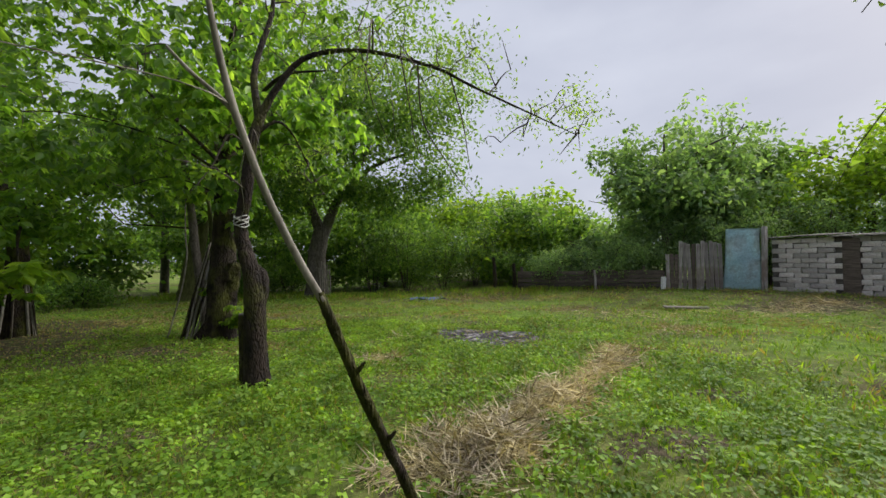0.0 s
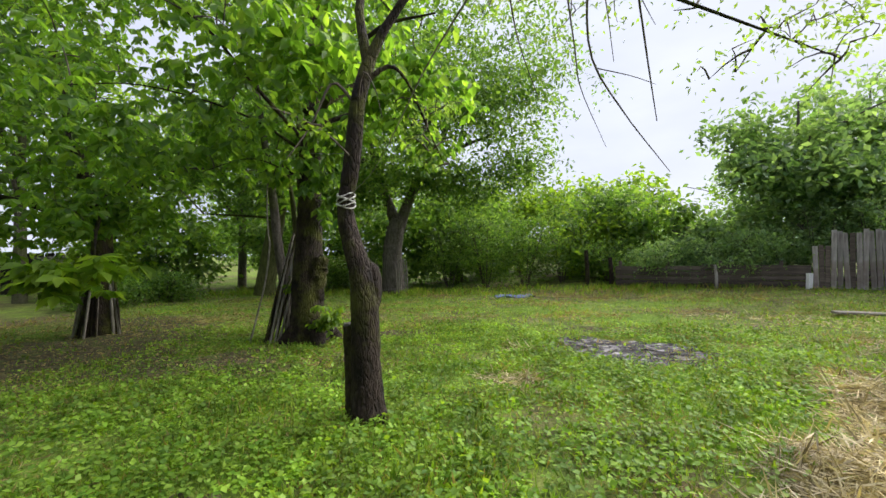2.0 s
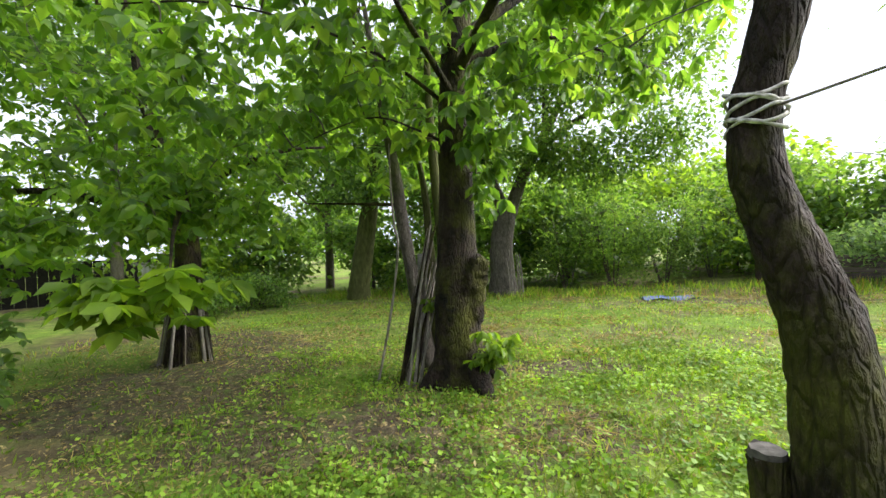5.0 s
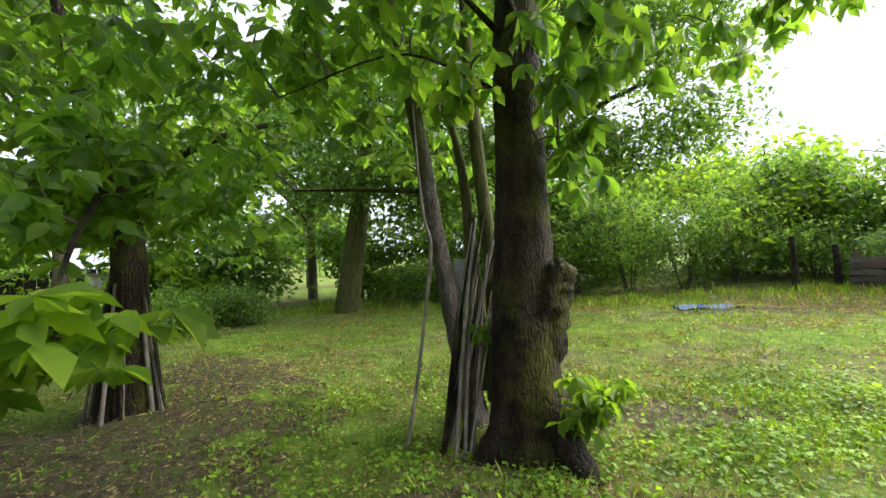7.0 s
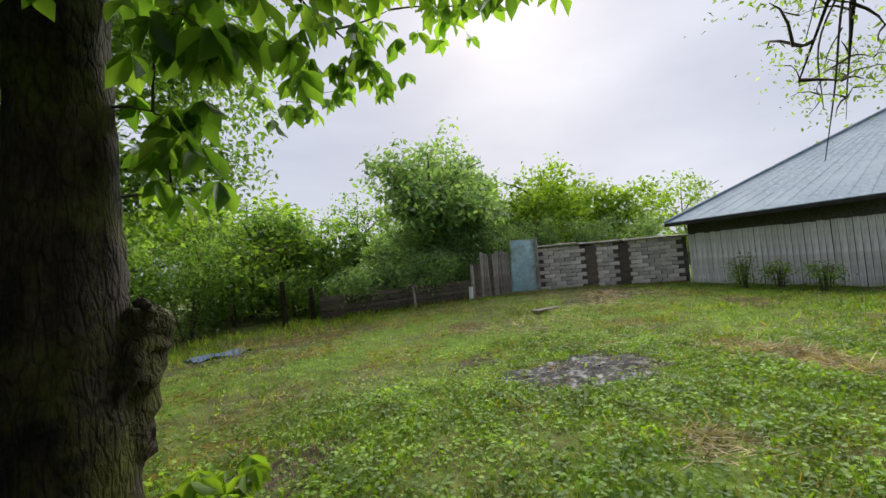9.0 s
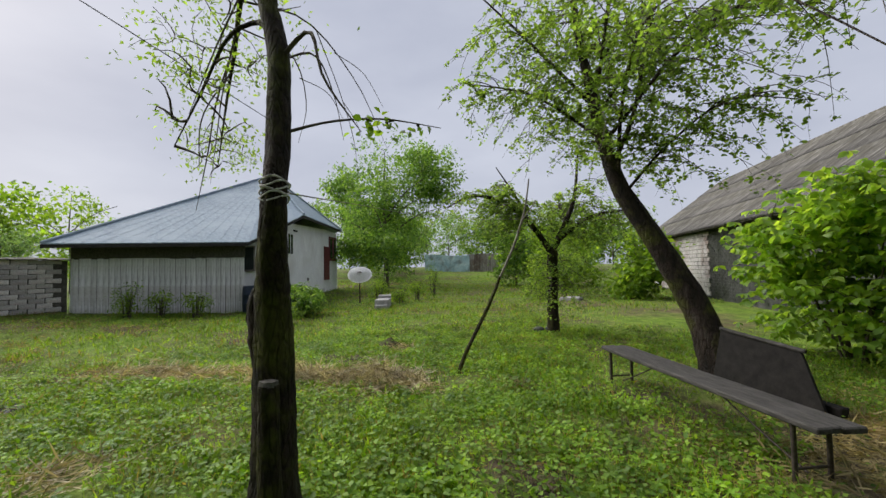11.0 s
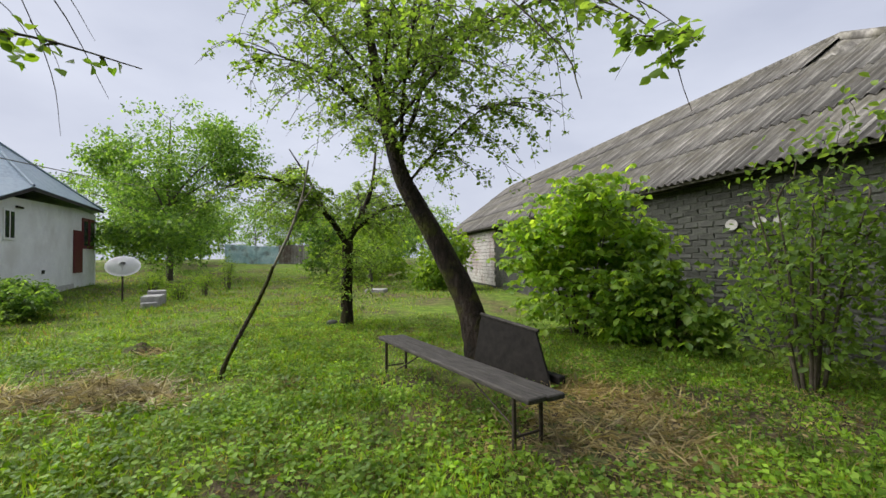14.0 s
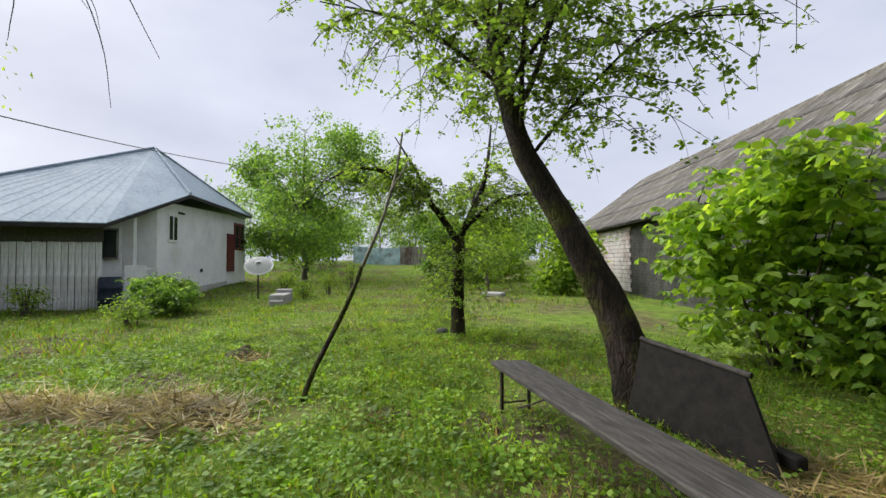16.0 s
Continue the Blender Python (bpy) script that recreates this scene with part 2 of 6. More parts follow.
M["leaf_blue"] = leaf_material("cool_green_leaf", (0.085, 0.165, 0.085), (0.150, 0.255, 0.140), (0.220, 0.335, 0.190), 0.55, 0.4, 0.5)
M["leaf_apple"] = leaf_material("apple_leaf", (0.080, 0.145, 0.034), (0.138, 0.232, 0.056), (0.225, 0.335, 0.095), 0.56)
M["leaf_bush"] = leaf_material("lobed_bush_leaf", (0.120, 0.225, 0.042), (0.215, 0.350, 0.062), (0.32, 0.45, 0.095), 0.52, 0.4, 0.45)
M["grass"] = leaf_material("lawn_blade", (0.075, 0.150, 0.018), (0.135, 0.245, 0.026), (0.255, 0.355, 0.060), 0.4, 0.6, 0.3, (0.26, 0.21, 0.10), (0.52, 0.50, 0.55), (1.42, 1.40, 1.15))
M["clover"] = leaf_material("clover_leaf", (0.070, 0.155, 0.016), (0.148, 0.262, 0.032), (0.235, 0.36, 0.055), 0.38, 0.55, 0.3, None, (0.52, 0.52, 0.55), (1.42, 1.40, 1.15))


def ground_material():
    m, n, l, b, out = material("lawn_soil")
    v = coords(n, l)
    big = noise_node(n, l, v, 0.35, 5, 0.6)
    small = noise_node(n, l, v, 3.0, 6, 0.65)
    fine = noise_node(n, l, v, 45, 4, 0.65)
    green = ramp(n, l, small, [(0.30, (0.060, 0.100, 0.016)), (0.50, (0.125, 0.200, 0.026)), (0.72, (0.22, 0.29, 0.048))])
    brown = ramp(n, l, small, [(0.30, (0.045, 0.036, 0.022)), (0.70, (0.20, 0.165, 0.085))])
    f = n.new("ShaderNodeValToRGB")
    f.color_ramp.elements[0].position, f.color_ramp.elements[1].position = 0.42, 0.62
    l.new(big, f.inputs["Fac"])
    col = mix(n, l, f.outputs["Color"], green, brown)
    col = mix(n, l, 1.0, col, ramp(n, l, fine, [(0.3, (0.55, 0.55, 0.55)), (0.7, (1.25, 1.25, 1.25))]), "MULTIPLY")
    l.new(col, b.inputs["Base Color"])
    b.inputs["Roughness"].default_value = 0.95
    b.inputs["Specular IOR Level"].default_value = 0.1
    bump(n, l, b, fine, 0.7, 0.03)
    return m


M["ground"] = ground_material()

# ---- mesh helpers ----
rng = np.random.default_rng(7)


def put(name, verts, faces, mat, parent=None, label="", smooth=False, kind=""):
    """One mesh object from arrays of vertices and equal-length faces."""
    me = bpy.data.meshes.new(name)
    if isinstance(faces, np.ndarray):
        v = np.asarray(verts, dtype=np.float32)
        k = faces.shape[1]
        me.vertices.add(len(v))
        me.vertices.foreach_set("co", v.ravel())
        me.loops.add(faces.size)
        me.loops.foreach_set("vertex_index", faces.astype(np.int32).ravel())
        me.polygons.add(len(faces))
        me.polygons.foreach_set("loop_start", np.arange(0, faces.size, k, dtype=np.int32))
        me.polygons.foreach_set("loop_total", np.full(len(faces), k, dtype=np.int32))
        me.update(calc_edges=True)
    else:
        me.from_pydata([tuple(p) for p in verts], [], faces)
        me.update()
    if smooth:
        me.polygons.foreach_set("use_smooth", np.ones(len(me.polygons), dtype=bool))
    me.materials.append(M[mat])
    ob = new(name, me)
    if parent is not None:
        ob.parent = parent
    return tagged(ob, label, kind=kind)


def part(name, bm, mat, parent=None, label="", smooth=False):
    me = bpy.data.meshes.new(name)
    bm.normal_update()
    bm.to_mesh(me)
    bm.free()
    if smooth:
        me.polygons.foreach_set("use_smooth", np.ones(len(me.polygons), dtype=bool))
    me.materials.append(M[mat])
    ob = new(name, me)
    if parent is not None:
        ob.parent = parent
    return tagged(ob, label)


def thing(name, label, category, group="", at=(0, 0, 0), rz=0, kind=""):
    e = new(name)
    e.matrix_world = pose(*at, 0, 0, rz)
    return tagged(e, label, category, group, kind)


def box(size, at=(0, 0, 0), bevel=0.006, turn=None, bm=None):
    """A bevelled block as bmesh, centred at `at`."""
    one = bmesh.new()
    bmesh.ops.create_cube(one, size=1)
    bmesh.ops.scale(one, vec=size, verts=one.verts)
    if bevel:
        bmesh.ops.bevel(one, geom=one.edges[:], offset=min(bevel, min(size) * 0.3), segments=1, affect="EDGES")
    m = Matrix.Translation(at) @ (turn or Matrix())
    bmesh.ops.transform(one, matrix=m, verts=one.verts)
    if bm is None:
        return one
    tmp = bpy.data.meshes.new("tmp")
    one.to_mesh(tmp)
    one.free()
    bm.from_mesh(tmp)
    bpy.data.meshes.remove(tmp)
    return bm


def spline(points, count):
    """A smooth line through points (x, y, z, r): Catmull-Rom."""
    p = np.array(points, dtype=float)
    p = np.vstack([2 * p[0] - p[1], p, 2 * p[-1] - p[-2]])
    seg = len(p) - 3
    out = []
    for u in np.linspace(0, seg - 1e-6, count):
        i = int(u)
        t = u - i
        a, b, c, d = p[i:i + 4]
        out.append(0.5 * (2 * b + (c - a) * t + (2 * a - 5 * b + 4 * c - d) * t * t + (3 * b - a - 3 * c + d) * t ** 3))
    out = np.array(out)
    out[:, 3] = np.maximum(out[:, 3], 0.0015)
    return out


def tube(points, count=16, sides=10, rough=0.0, seed=0):
    """Vertices and quads of a tapered tube along (x, y, z, r)."""
    s = spline(points, count)
    c, r = s[:, :3], s[:, 3]
    tan = np.gradient(c, axis=0)
    tan /= np.linalg.norm(tan, axis=1)[:, None] + 1e-9
    ref = np.array([0.31, 0.95, 0.05])
    if abs(tan[0] @ ref) > 0.9:
        ref = np.array([0.95, -0.2, 0.2])
    u = np.cross(tan, ref)
    u /= np.linalg.norm(u, axis=1)[:, None]
    w = np.cross(tan, u)
    ang = np.linspace(0, 2 * np.pi, sides, endpoint=False)
    g = np.random.default_rng(seed)
    lump = np.ones((count, sides))
    if rough:
        ridge = g.normal(0, 1, sides)
        lump = 1 + rough * (0.5 * ridge[None, :] + 0.6 * g.normal(0, 1, (count, sides)))
    rr = r[:, None] * lump
    v = c[:, None, :] + rr[..., None] * (np.cos(ang)[None, :, None] * u[:, None, :] + np.sin(ang)[None, :, None] * w[:, None, :])
    v = v.reshape(-1, 3)
    i, j = np.meshgrid(np.arange(count - 1), np.arange(sides), indexing="ij")
    k = (j + 1) % sides
    f = np.stack([i * sides + j, i * sides + k, (i + 1) * sides + k, (i + 1) * sides + j], -1).reshape(-1, 4)
    return v, f


def join(chunks):
    vs, fs, n = [], [], 0
    for v, f in chunks:
        vs.append(v)
        fs.append(f + n)
        n += len(v)
    return np.vstack(vs), np.vstack(fs)


def unit(a):
    return a / (np.linalg.norm(a, axis=-1, keepdims=True) + 1e-9)


def leaf_arrays(p, axis, size, width=0.5, flat=0.6, fold=0.12, detail=0, g=rng):
    """Leaves at points p along axis: folded diamonds, or six-pointed blades where detail is 1."""
    n = len(p)
    a = unit(axis)
    up = unit(g.normal(0, 1, (n, 3)) + np.array([0, 0, flat * 2.5]))
    b = unit(np.cross(up, a))
    nn = np.cross(a, b)
    L = size[:, None]
    W = L * width * 0.5
    if detail:
        q = [p, p + a * L * 0.28 + b * W * 0.85 + nn * L * fold * 0.6, p + a * L * 0.62 + b * W + nn * L * fold,
             p + a * L - nn * L * fold * 0.8, p + a * L * 0.62 - b * W + nn * L * fold, p + a * L * 0.28 - b * W * 0.85 + nn * L * fold * 0.6]
        v = np.stack(q, 1).reshape(-1, 3)
        base = np.arange(n)[:, None] * 6
        f = np.concatenate([base + np.array([0, 1, 2, 3]), base + np.array([0, 3, 4, 5])], 0)
        return v, f
    q = [p, p + a * L * 0.45 + b * W + nn * L * fold, p + a * L, p + a * L * 0.45 - b * W + nn * L * fold]
    v = np.stack(q, 1).reshape(-1, 3)
    base = np.arange(n)[:, None] * 4
    f = np.concatenate([base + np.array([0, 1, 2]), base + np.array([0, 2, 3])], 0)
    return v, f


def clumps_in(blobs, g):
    """Points spread in ellipsoids (x, y, z, rx, ry, rz, count), thick towards the rim."""
    out = []
    for x, y, z, rx, ry, rz, k in blobs:
        d = unit(g.normal(0, 1, (k, 3)))
        r = g.random(k) ** 0.45
        wob = 1 + 0.22 * np.sin(d[:, 0] * 5 + x) * np.cos(d[:, 2] * 4 + y) + 0.10 * g.normal(0, 1, k)
        out.append(np.array([x, y, z]) + d * (r * wob)[:, None] * np.array([rx, ry, rz]))
    return np.vstack(out)


def crown(parent, blobs, per, spread, size, mat, seed, droop=0.35, width=0.5, detail=0, cluster=0, flat=0.5, twigs_from=None, name="crown", zmin=0.05, step=1):
    """A crown of separate leaves in loose clumps, and the twigs that carry them."""
    g = np.random.default_rng(seed)
    c = clumps_in(blobs, g)
    c = c[c[:, 2] > zmin]
    n = len(c) * per
    p = np.repeat(c, per, 0) + g.normal(0, 1, (n, 3)) * spread * np.array([1, 1, 0.7])
    p[:, 2] = np.maximum(p[:, 2], zmin)
    if cluster:
        p = np.repeat(p, cluster, 0)
        n = len(p)
        ang = np.tile(np.linspace(0, 2 * np.pi, cluster, endpoint=False), n // cluster) + np.repeat(g.random(n // cluster) * 6.28, cluster)
        axis = np.stack([np.cos(ang), np.sin(ang), np.full(n, -droop * 1.5)], -1) + g.normal(0, 0.22, (n, 3))
    else:
        axis = g.normal(0, 1, (n, 3))
        axis[:, 2] = axis[:, 2] * 0.6 - droop * 1.6
    s = size * (0.65 + 0.7 * g.random(n))
    v, f = leaf_arrays(p, axis, s, width, flat, 0.12, detail, g)
    ob = put(name, v, f, mat, parent)
    if twigs_from is not None:
        o = [np.array(q, dtype=float) for q in twigs_from]
        near = np.array([min(np.linalg.norm(np.array(o) - q, axis=1)) for q in c])
        order = np.argsort(near)[::step]
        nodes = np.array(o)
        depth = np.zeros(len(o))
        tw = []
        for i in order:
            q = c[i]
            d = np.linalg.norm(nodes - q, axis=1) * (1 + 0.05 * depth) + 0.25 * np.maximum(nodes[:, 2] - q[2], 0)
            j = int(np.argmin(d))
            a = nodes[j]
            far = np.linalg.norm(q - a)
            mid = a * 0.5 + q * 0.5 + g.normal(0, 0.10, 3) * far
            mid[2] += 0.08 * far
            r0 = max(0.013 - 0.003 * depth[j], 0.004) * (1 + 0.25 * min(far, 2.0))
            tw.append(tube([(*a, r0), (*mid, r0 * 0.7), (*q, 0.003)], 4, 3))
            nodes = np.vstack([nodes, q, mid])
            depth = np.append(depth, [depth[j] + 1, depth[j] + 0.5])
        v, f = join(tw)
        put("twigwork", v, f, "twig", parent, kind="stuff")
    return ob


def limb(parent, points, mat="bark", count=14, sides=9, rough=0.05, seed=1, name="limb"):
    v, f = tube(points, count, sides, rough, seed)
    put(name, v, f, mat, parent, smooth=True)


def along(points, count=8):
    return [tuple(q[:3]) for q in spline(points, count)]


# ---- ground ----
def ground_z(x, y):
    u = np.clip((x + y - 16) / 8, 0, 1)
    base = 0.35 * u * u * (3 - 2 * u)
    w = np.clip((x - y - 31) / 22, 0, 1)
    base = base + 0.9 * w * w * (3 - 2 * w)
    near = np.exp(-(np.maximum(np.hypot(x, y - 5) - 14, 0) / 10) ** 2)
    lump = 0.018 * np.sin(1.3 * x + 0.6 * y) * np.cos(0.9 * y - 0.5 * x + 1) + 0.010 * np.sin(4.1 * x + 1.7) * np.sin(3.7 * y) + 0.006 * np.sin(9.3 * x + 2 * y) * np.cos(8.1 * y)
    return base + lump * near


def build_ground():
    a = np.linspace(-16, 18, 240)
    b = np.linspace(-10, 24, 240)
    out = np.array([3, 8, 16, 30, 60, 120, 240, 480, 900])
    xs = np.concatenate([-16 - out[::-1], a, 18 + out])
    ys = np.concatenate([-10 - out[::-1], b, 24 + out])
    X, Y = np.meshgrid(xs, ys, indexing="ij")
    Z = ground_z(X, Y)
    v = np.stack([X, Y, Z], -1).reshape(-1, 3)
    n = len(ys)
    i, j = np.meshgrid(np.arange(len(xs) - 1), np.arange(n - 1), indexing="ij")
    f = np.stack([i * n + j, (i + 1) * n + j, (i + 1) * n + j + 1, i * n + j + 1], -1).reshape(-1, 4)
    g = put("ground", v, f, "ground", None, smooth=True)
    tagged(g, "uneven green yard lawn with bare brown patches", "ground", kind="structure")


build_ground()


def gz(x, y):
    return float(ground_z(np.array(float(x)), np.array(float(y))))


# ---- house ----
def slab(points, thick, down=(0, 0, -1)):
    """A flat polygon given thickness."""
    bm = bmesh.new()
    top = [bm.verts.new(p) for p in points]
    low = [bm.verts.new(Vector(p) + Vector(down) * thick) for p in points]
    bm.faces.new(top)
    bm.faces.new(low[::-1])
    for i in range(len(top)):
        j = (i + 1) % len(top)
        bm.faces.new([top[j], top[i], low[i], low[j]])
    bmesh.ops.recalc_face_normals(bm, faces=bm.faces[:])
    return bm


def wall_between(a, b, z0, z1a, z1b, thick=0.16):
    """An upright wall from a to b whose top may slope."""
    a, b = Vector((*a, 0)), Vector((*b, 0))
    n = Vector((b.y - a.y, a.x - b.x, 0)).normalized()
    pts = [(*a.xy, z0), (*b.xy, z0), (*b.xy, z1b), (*a.xy, z1a)]
    return slab(pts, thick, -n)


def place_on(a, b, s, z, off=0.0):
    """The pose at s metres along the line a-b, at height z, off metres in front of it; x runs along the wall."""
    a, b = Vector(a), Vector(b)
    d = (b - a).normalized()
    n = Vector((d.y, -d.x))
    p = a + d * s + n * off
    return Matrix.Translation((p.x, p.y, z)) @ Matrix.Rotation(math.atan2(d.y, d.x), 4, "Z")


SHED_A, SHED_B = (12.62, 8.9), (12.24, 4.0)
GABLE_A, GABLE_B = (13.45, 2.57), (20.6, -0.9)


def build_house():
    h = thing("house", "white plastered cottage with a blue-grey metal roof and boarded shed", "house")
    part("wall", wall_between(GABLE_A, GABLE_B, 0.30, 3.48, 3.86), "plaster", h, "white plastered wall")
    part("wall", wall_between((13.45, 2.57), (13.75, 4.3), 0.0, 3.48, 3.3), "plaster", h)
    part("wall", wall_between((13.75, 4.3), (12.55, 4.15), 0.0, 3.2, 2.65), "plaster", h)
    part("plinth", wall_between((13.41, 2.54), (20.62, -0.94), -0.1, 0.30, 0.36, 0.22), "plinth", h)
    part("wall", wall_between(GABLE_B, (22.9, -2.3), -0.1, 3.88, 3.80), "plaster", h)
    part("wall", wall_between((22.9, -2.3), (24.6, 7.6), -0.1, 3.5, 2.5), "plaster", h)
    part("wall", wall_between((24.6, 7.6), (12.8, 9.0), -0.1, 2.5, 2.5), "plaster", h)
    # roof
    A, B, G, E, R = (11.95, 9.5, 2.42), (11.62, 3.92, 2.52), (14.0, 1.55, 3.86), (23.3, -2.75, 4.08), (17.0, 2.5, 6.05)
    C, D = (24.9, 8.2, 2.6), (25.2, -1.5, 3.6)
    for name, pts in (("roof_slope", [B, G, R]), ("roof_slope", [A, B, R]), ("roof_slope", [G, E, R]), ("roof_slope", [E, D, C, R]), ("roof_slope", [C, A, R])):
        part(name, slab(pts, 0.035), "roof_metal", h, "blue-grey sheet metal roof")
    for a, b in ((R, G), (R, A), (R, E)):
        v, f = tube([(*a, 0.05), (*((Vector(a) + Vector(b)) / 2), 0.05), (*b, 0.05)], 6, 6)
        put("ridge_cap", v + np.array([0, 0, 0.03]), f, "roof_metal", h, smooth=True)
    # seams of the sheets, along the fall line of the front slope
    for k in range(1, 12):
        t = k / 12
        p = Vector(A).lerp(Vector(B), t)
        q = p.lerp(Vector(R), 0.93)
        v, f = tube([(*p, 0.004), (*((p + q) / 2), 0.004), (*q, 0.004)], 3, 4)
        put("roof_seam", v + np.array([0, 0, 0.012]), f, "roof_metal", h)
    # dark boards below the eave
    part("fascia", wall_between((12.60, 8.95), (12.20, 3.98), 1.98, 2.42, 2.50, 0.05), "cut", h, "dark boards below the eave")
    # Narrow strips along the roof edges, their colour darkened with eave shadow.
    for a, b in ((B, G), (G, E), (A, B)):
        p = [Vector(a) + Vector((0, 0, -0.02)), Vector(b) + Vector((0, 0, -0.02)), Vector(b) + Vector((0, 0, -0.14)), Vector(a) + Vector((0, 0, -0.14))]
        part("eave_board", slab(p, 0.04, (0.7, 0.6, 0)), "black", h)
    # shed boards
    n = 32
    length = (Vector(SHED_A) - Vector(SHED_B)).length
    for k in range(n):
        s = (k + 0.5) * length / n
        z = gz(12.3, 4 + s)
        hh = 1.98 - z + random.uniform(-0.03, 0.03)
        ob = part("board", box((length / n - random.uniform(0.004, 0.016), 0.026, hh), (0, 0, 0), 0.004), "white_board", h)
        ob.matrix_world = place_on(SHED_A, SHED_B, length - s, z + hh / 2, random.uniform(-0.012, 0.012)) @ Matrix.Rotation(random.uniform(-0.008, 0.008), 4, "Y")
    part("shed_backing", wall_between((12.72, 8.9), (12.34, 4.02), -0.1, 2.4, 2.4, 0.05), "black", h)
    # recess beside the shed: dark door, pale post, low white panel
    porch = new("porch_window")
    porch.parent = h
    porch.matrix_world = place_on((12.62, 4.06), (12.55, 3.62), 0.22, 1.95, 0.03)
    part("window_frame", box((0.46, 0.05, 0.95)), "wood_grey", porch)
    part("pane", box((0.36, 0.03, 0.84), (0, -0.02, 0)), "glass", porch)
    part("porch_wall", wall_between((12.70, 4.12), (12.62, 3.55), 0.0, 2.6, 2.8, 0.06), "plaster", h, "shaded plastered porch wall")
    part("porch_post", box((0.09, 0.09, 2.85), (12.50, 3.22, 1.42)), "white", h, "white porch post")
    part("low_panel", box((0.06, 0.55, 1.25), (12.36, 3.20, 0.66)), "white", h, "low white panel")
    bm = bmesh.new()
    prof = [(0.27, 0.0), (0.29, 0.05), (0.30, 0.30), (0.315, 0.32), (0.30, 0.34), (0.30, 0.62), (0.315, 0.64), (0.30, 0.66), (0.29, 0.90), (0.26, 0.95)]
    rims = [[bm.verts.new((11.95 + r * math.cos(j * math.pi / 10), 3.80 + r * math.sin(j * math.pi / 10), z)) for j in range(20)] for r, z in prof]
    for lo, hi in zip(rims, rims[1:]):
        for j in range(20):
            bm.faces.new([lo[j], lo[(j + 1) % 20], hi[(j + 1) % 20], hi[j]])
    bm.faces.new(rims[-1])
    bm.faces.new(rims[0][::-1])
    barrel = thing("water_barrel", "dark blue plastic water barrel beside the shed wall", "barrel")
    part("drum", bm, "barrel", barrel, smooth=True)
    part("porch_rail", box((0.08, 0.75, 0.06), (12.45, 2.95, 1.16)), "white", h)
    # gable window and small vent
    w = new("window")
    w.parent = h
    w.matrix_world = place_on(GABLE_A, GABLE_B, 1.15, 2.62, 0.02)
    part("window_frame", box((0.78, 0.06, 1.02), (0, 0, 0)), "white", w)
    for x in (-0.19, 0.19):
        part("pane", box((0.27, 0.03, 0.86), (x, -0.03, 0)), "glass", w)
    ob = part("bracket", box((0.5, 0.06, 0.07), (0, 0, 0)), "wood_dark", h)
    ob.matrix_world = place_on(GABLE_A, GABLE_B, 1.9, 3.25, 0.05)
    ob = part("vent", box((0.26, 0.03, 0.14), (0, 0, 0)), "black", h)
    ob.matrix_world = place_on(GABLE_A, GABLE_B, 4.2, 1.0, 0.02)
    # maroon door and the two narrow windows of the far end
    ob = part("door", box((0.95, 0.06, 2.0), (0, 0, 0)), "maroon", h, "maroon wooden door")
    ob.matrix_world = place_on(GABLE_B, (22.9, -2.3), 0.45, 1.85, 0.03)
    for s in (1.25, 2.05):
        w = new("window")
        w.parent = h
        w.matrix_world = place_on(GABLE_B, (22.9, -2.3), s, 2.75, 0.03)
        part("window_frame", box((0.62, 0.07, 1.5)), "maroon", w)
        part("pane", box((0.44, 0.03, 1.2), (0, -0.035, 0)), "glass", w)


build_house()


def build_dish():
    d = thing("satellite_dish", "white satellite dish on a pole beside the house", "satellite dish", at=(12.9, -0.55, 0))
    bm = bmesh.new()
    rings, sides = 6, 28
    vs = []
    for k in range(rings + 1):
        r = 0.52 * k / rings
        for j in range(sides):
            a = 2 * math.pi * j / sides
            vs.append(bm.verts.new((r * math.cos(a), 0.55 * r * r, 0.85 * r * math.sin(a))))
    for k in range(1, rings):
        for j in range(sides):
            a, b = k * sides + j, k * sides + (j + 1) % sides
            bm.faces.new([vs[a], vs[b], vs[b + sides], vs[a + sides]])
    bm.faces.new([vs[sides + j] for j in range(sides)])
    bmesh.ops.solidify(bm, geom=bm.faces[:], thickness=0.012)
    ob = part("reflector", bm, "white", d, smooth=True)
    ob.matrix_local = pose(0, 0, 1.32, -38, 0, 248)
    v, f = tube([(0, 0, 0, 0.03), (0, 0, 0.5, 0.03), (0.02, 0, 1.3, 0.03)], 4, 8)
    put("pole", v, f, "steel", d, smooth=True)
    v, f = tube([(0, 0, 1.05, 0.012), (-0.25, 0.08, 1.15, 0.012), (-0.42, 0.15, 1.35, 0.012)], 5, 6)
    put("feed_arm", v, f, "white", d, smooth=True)


build_dish()


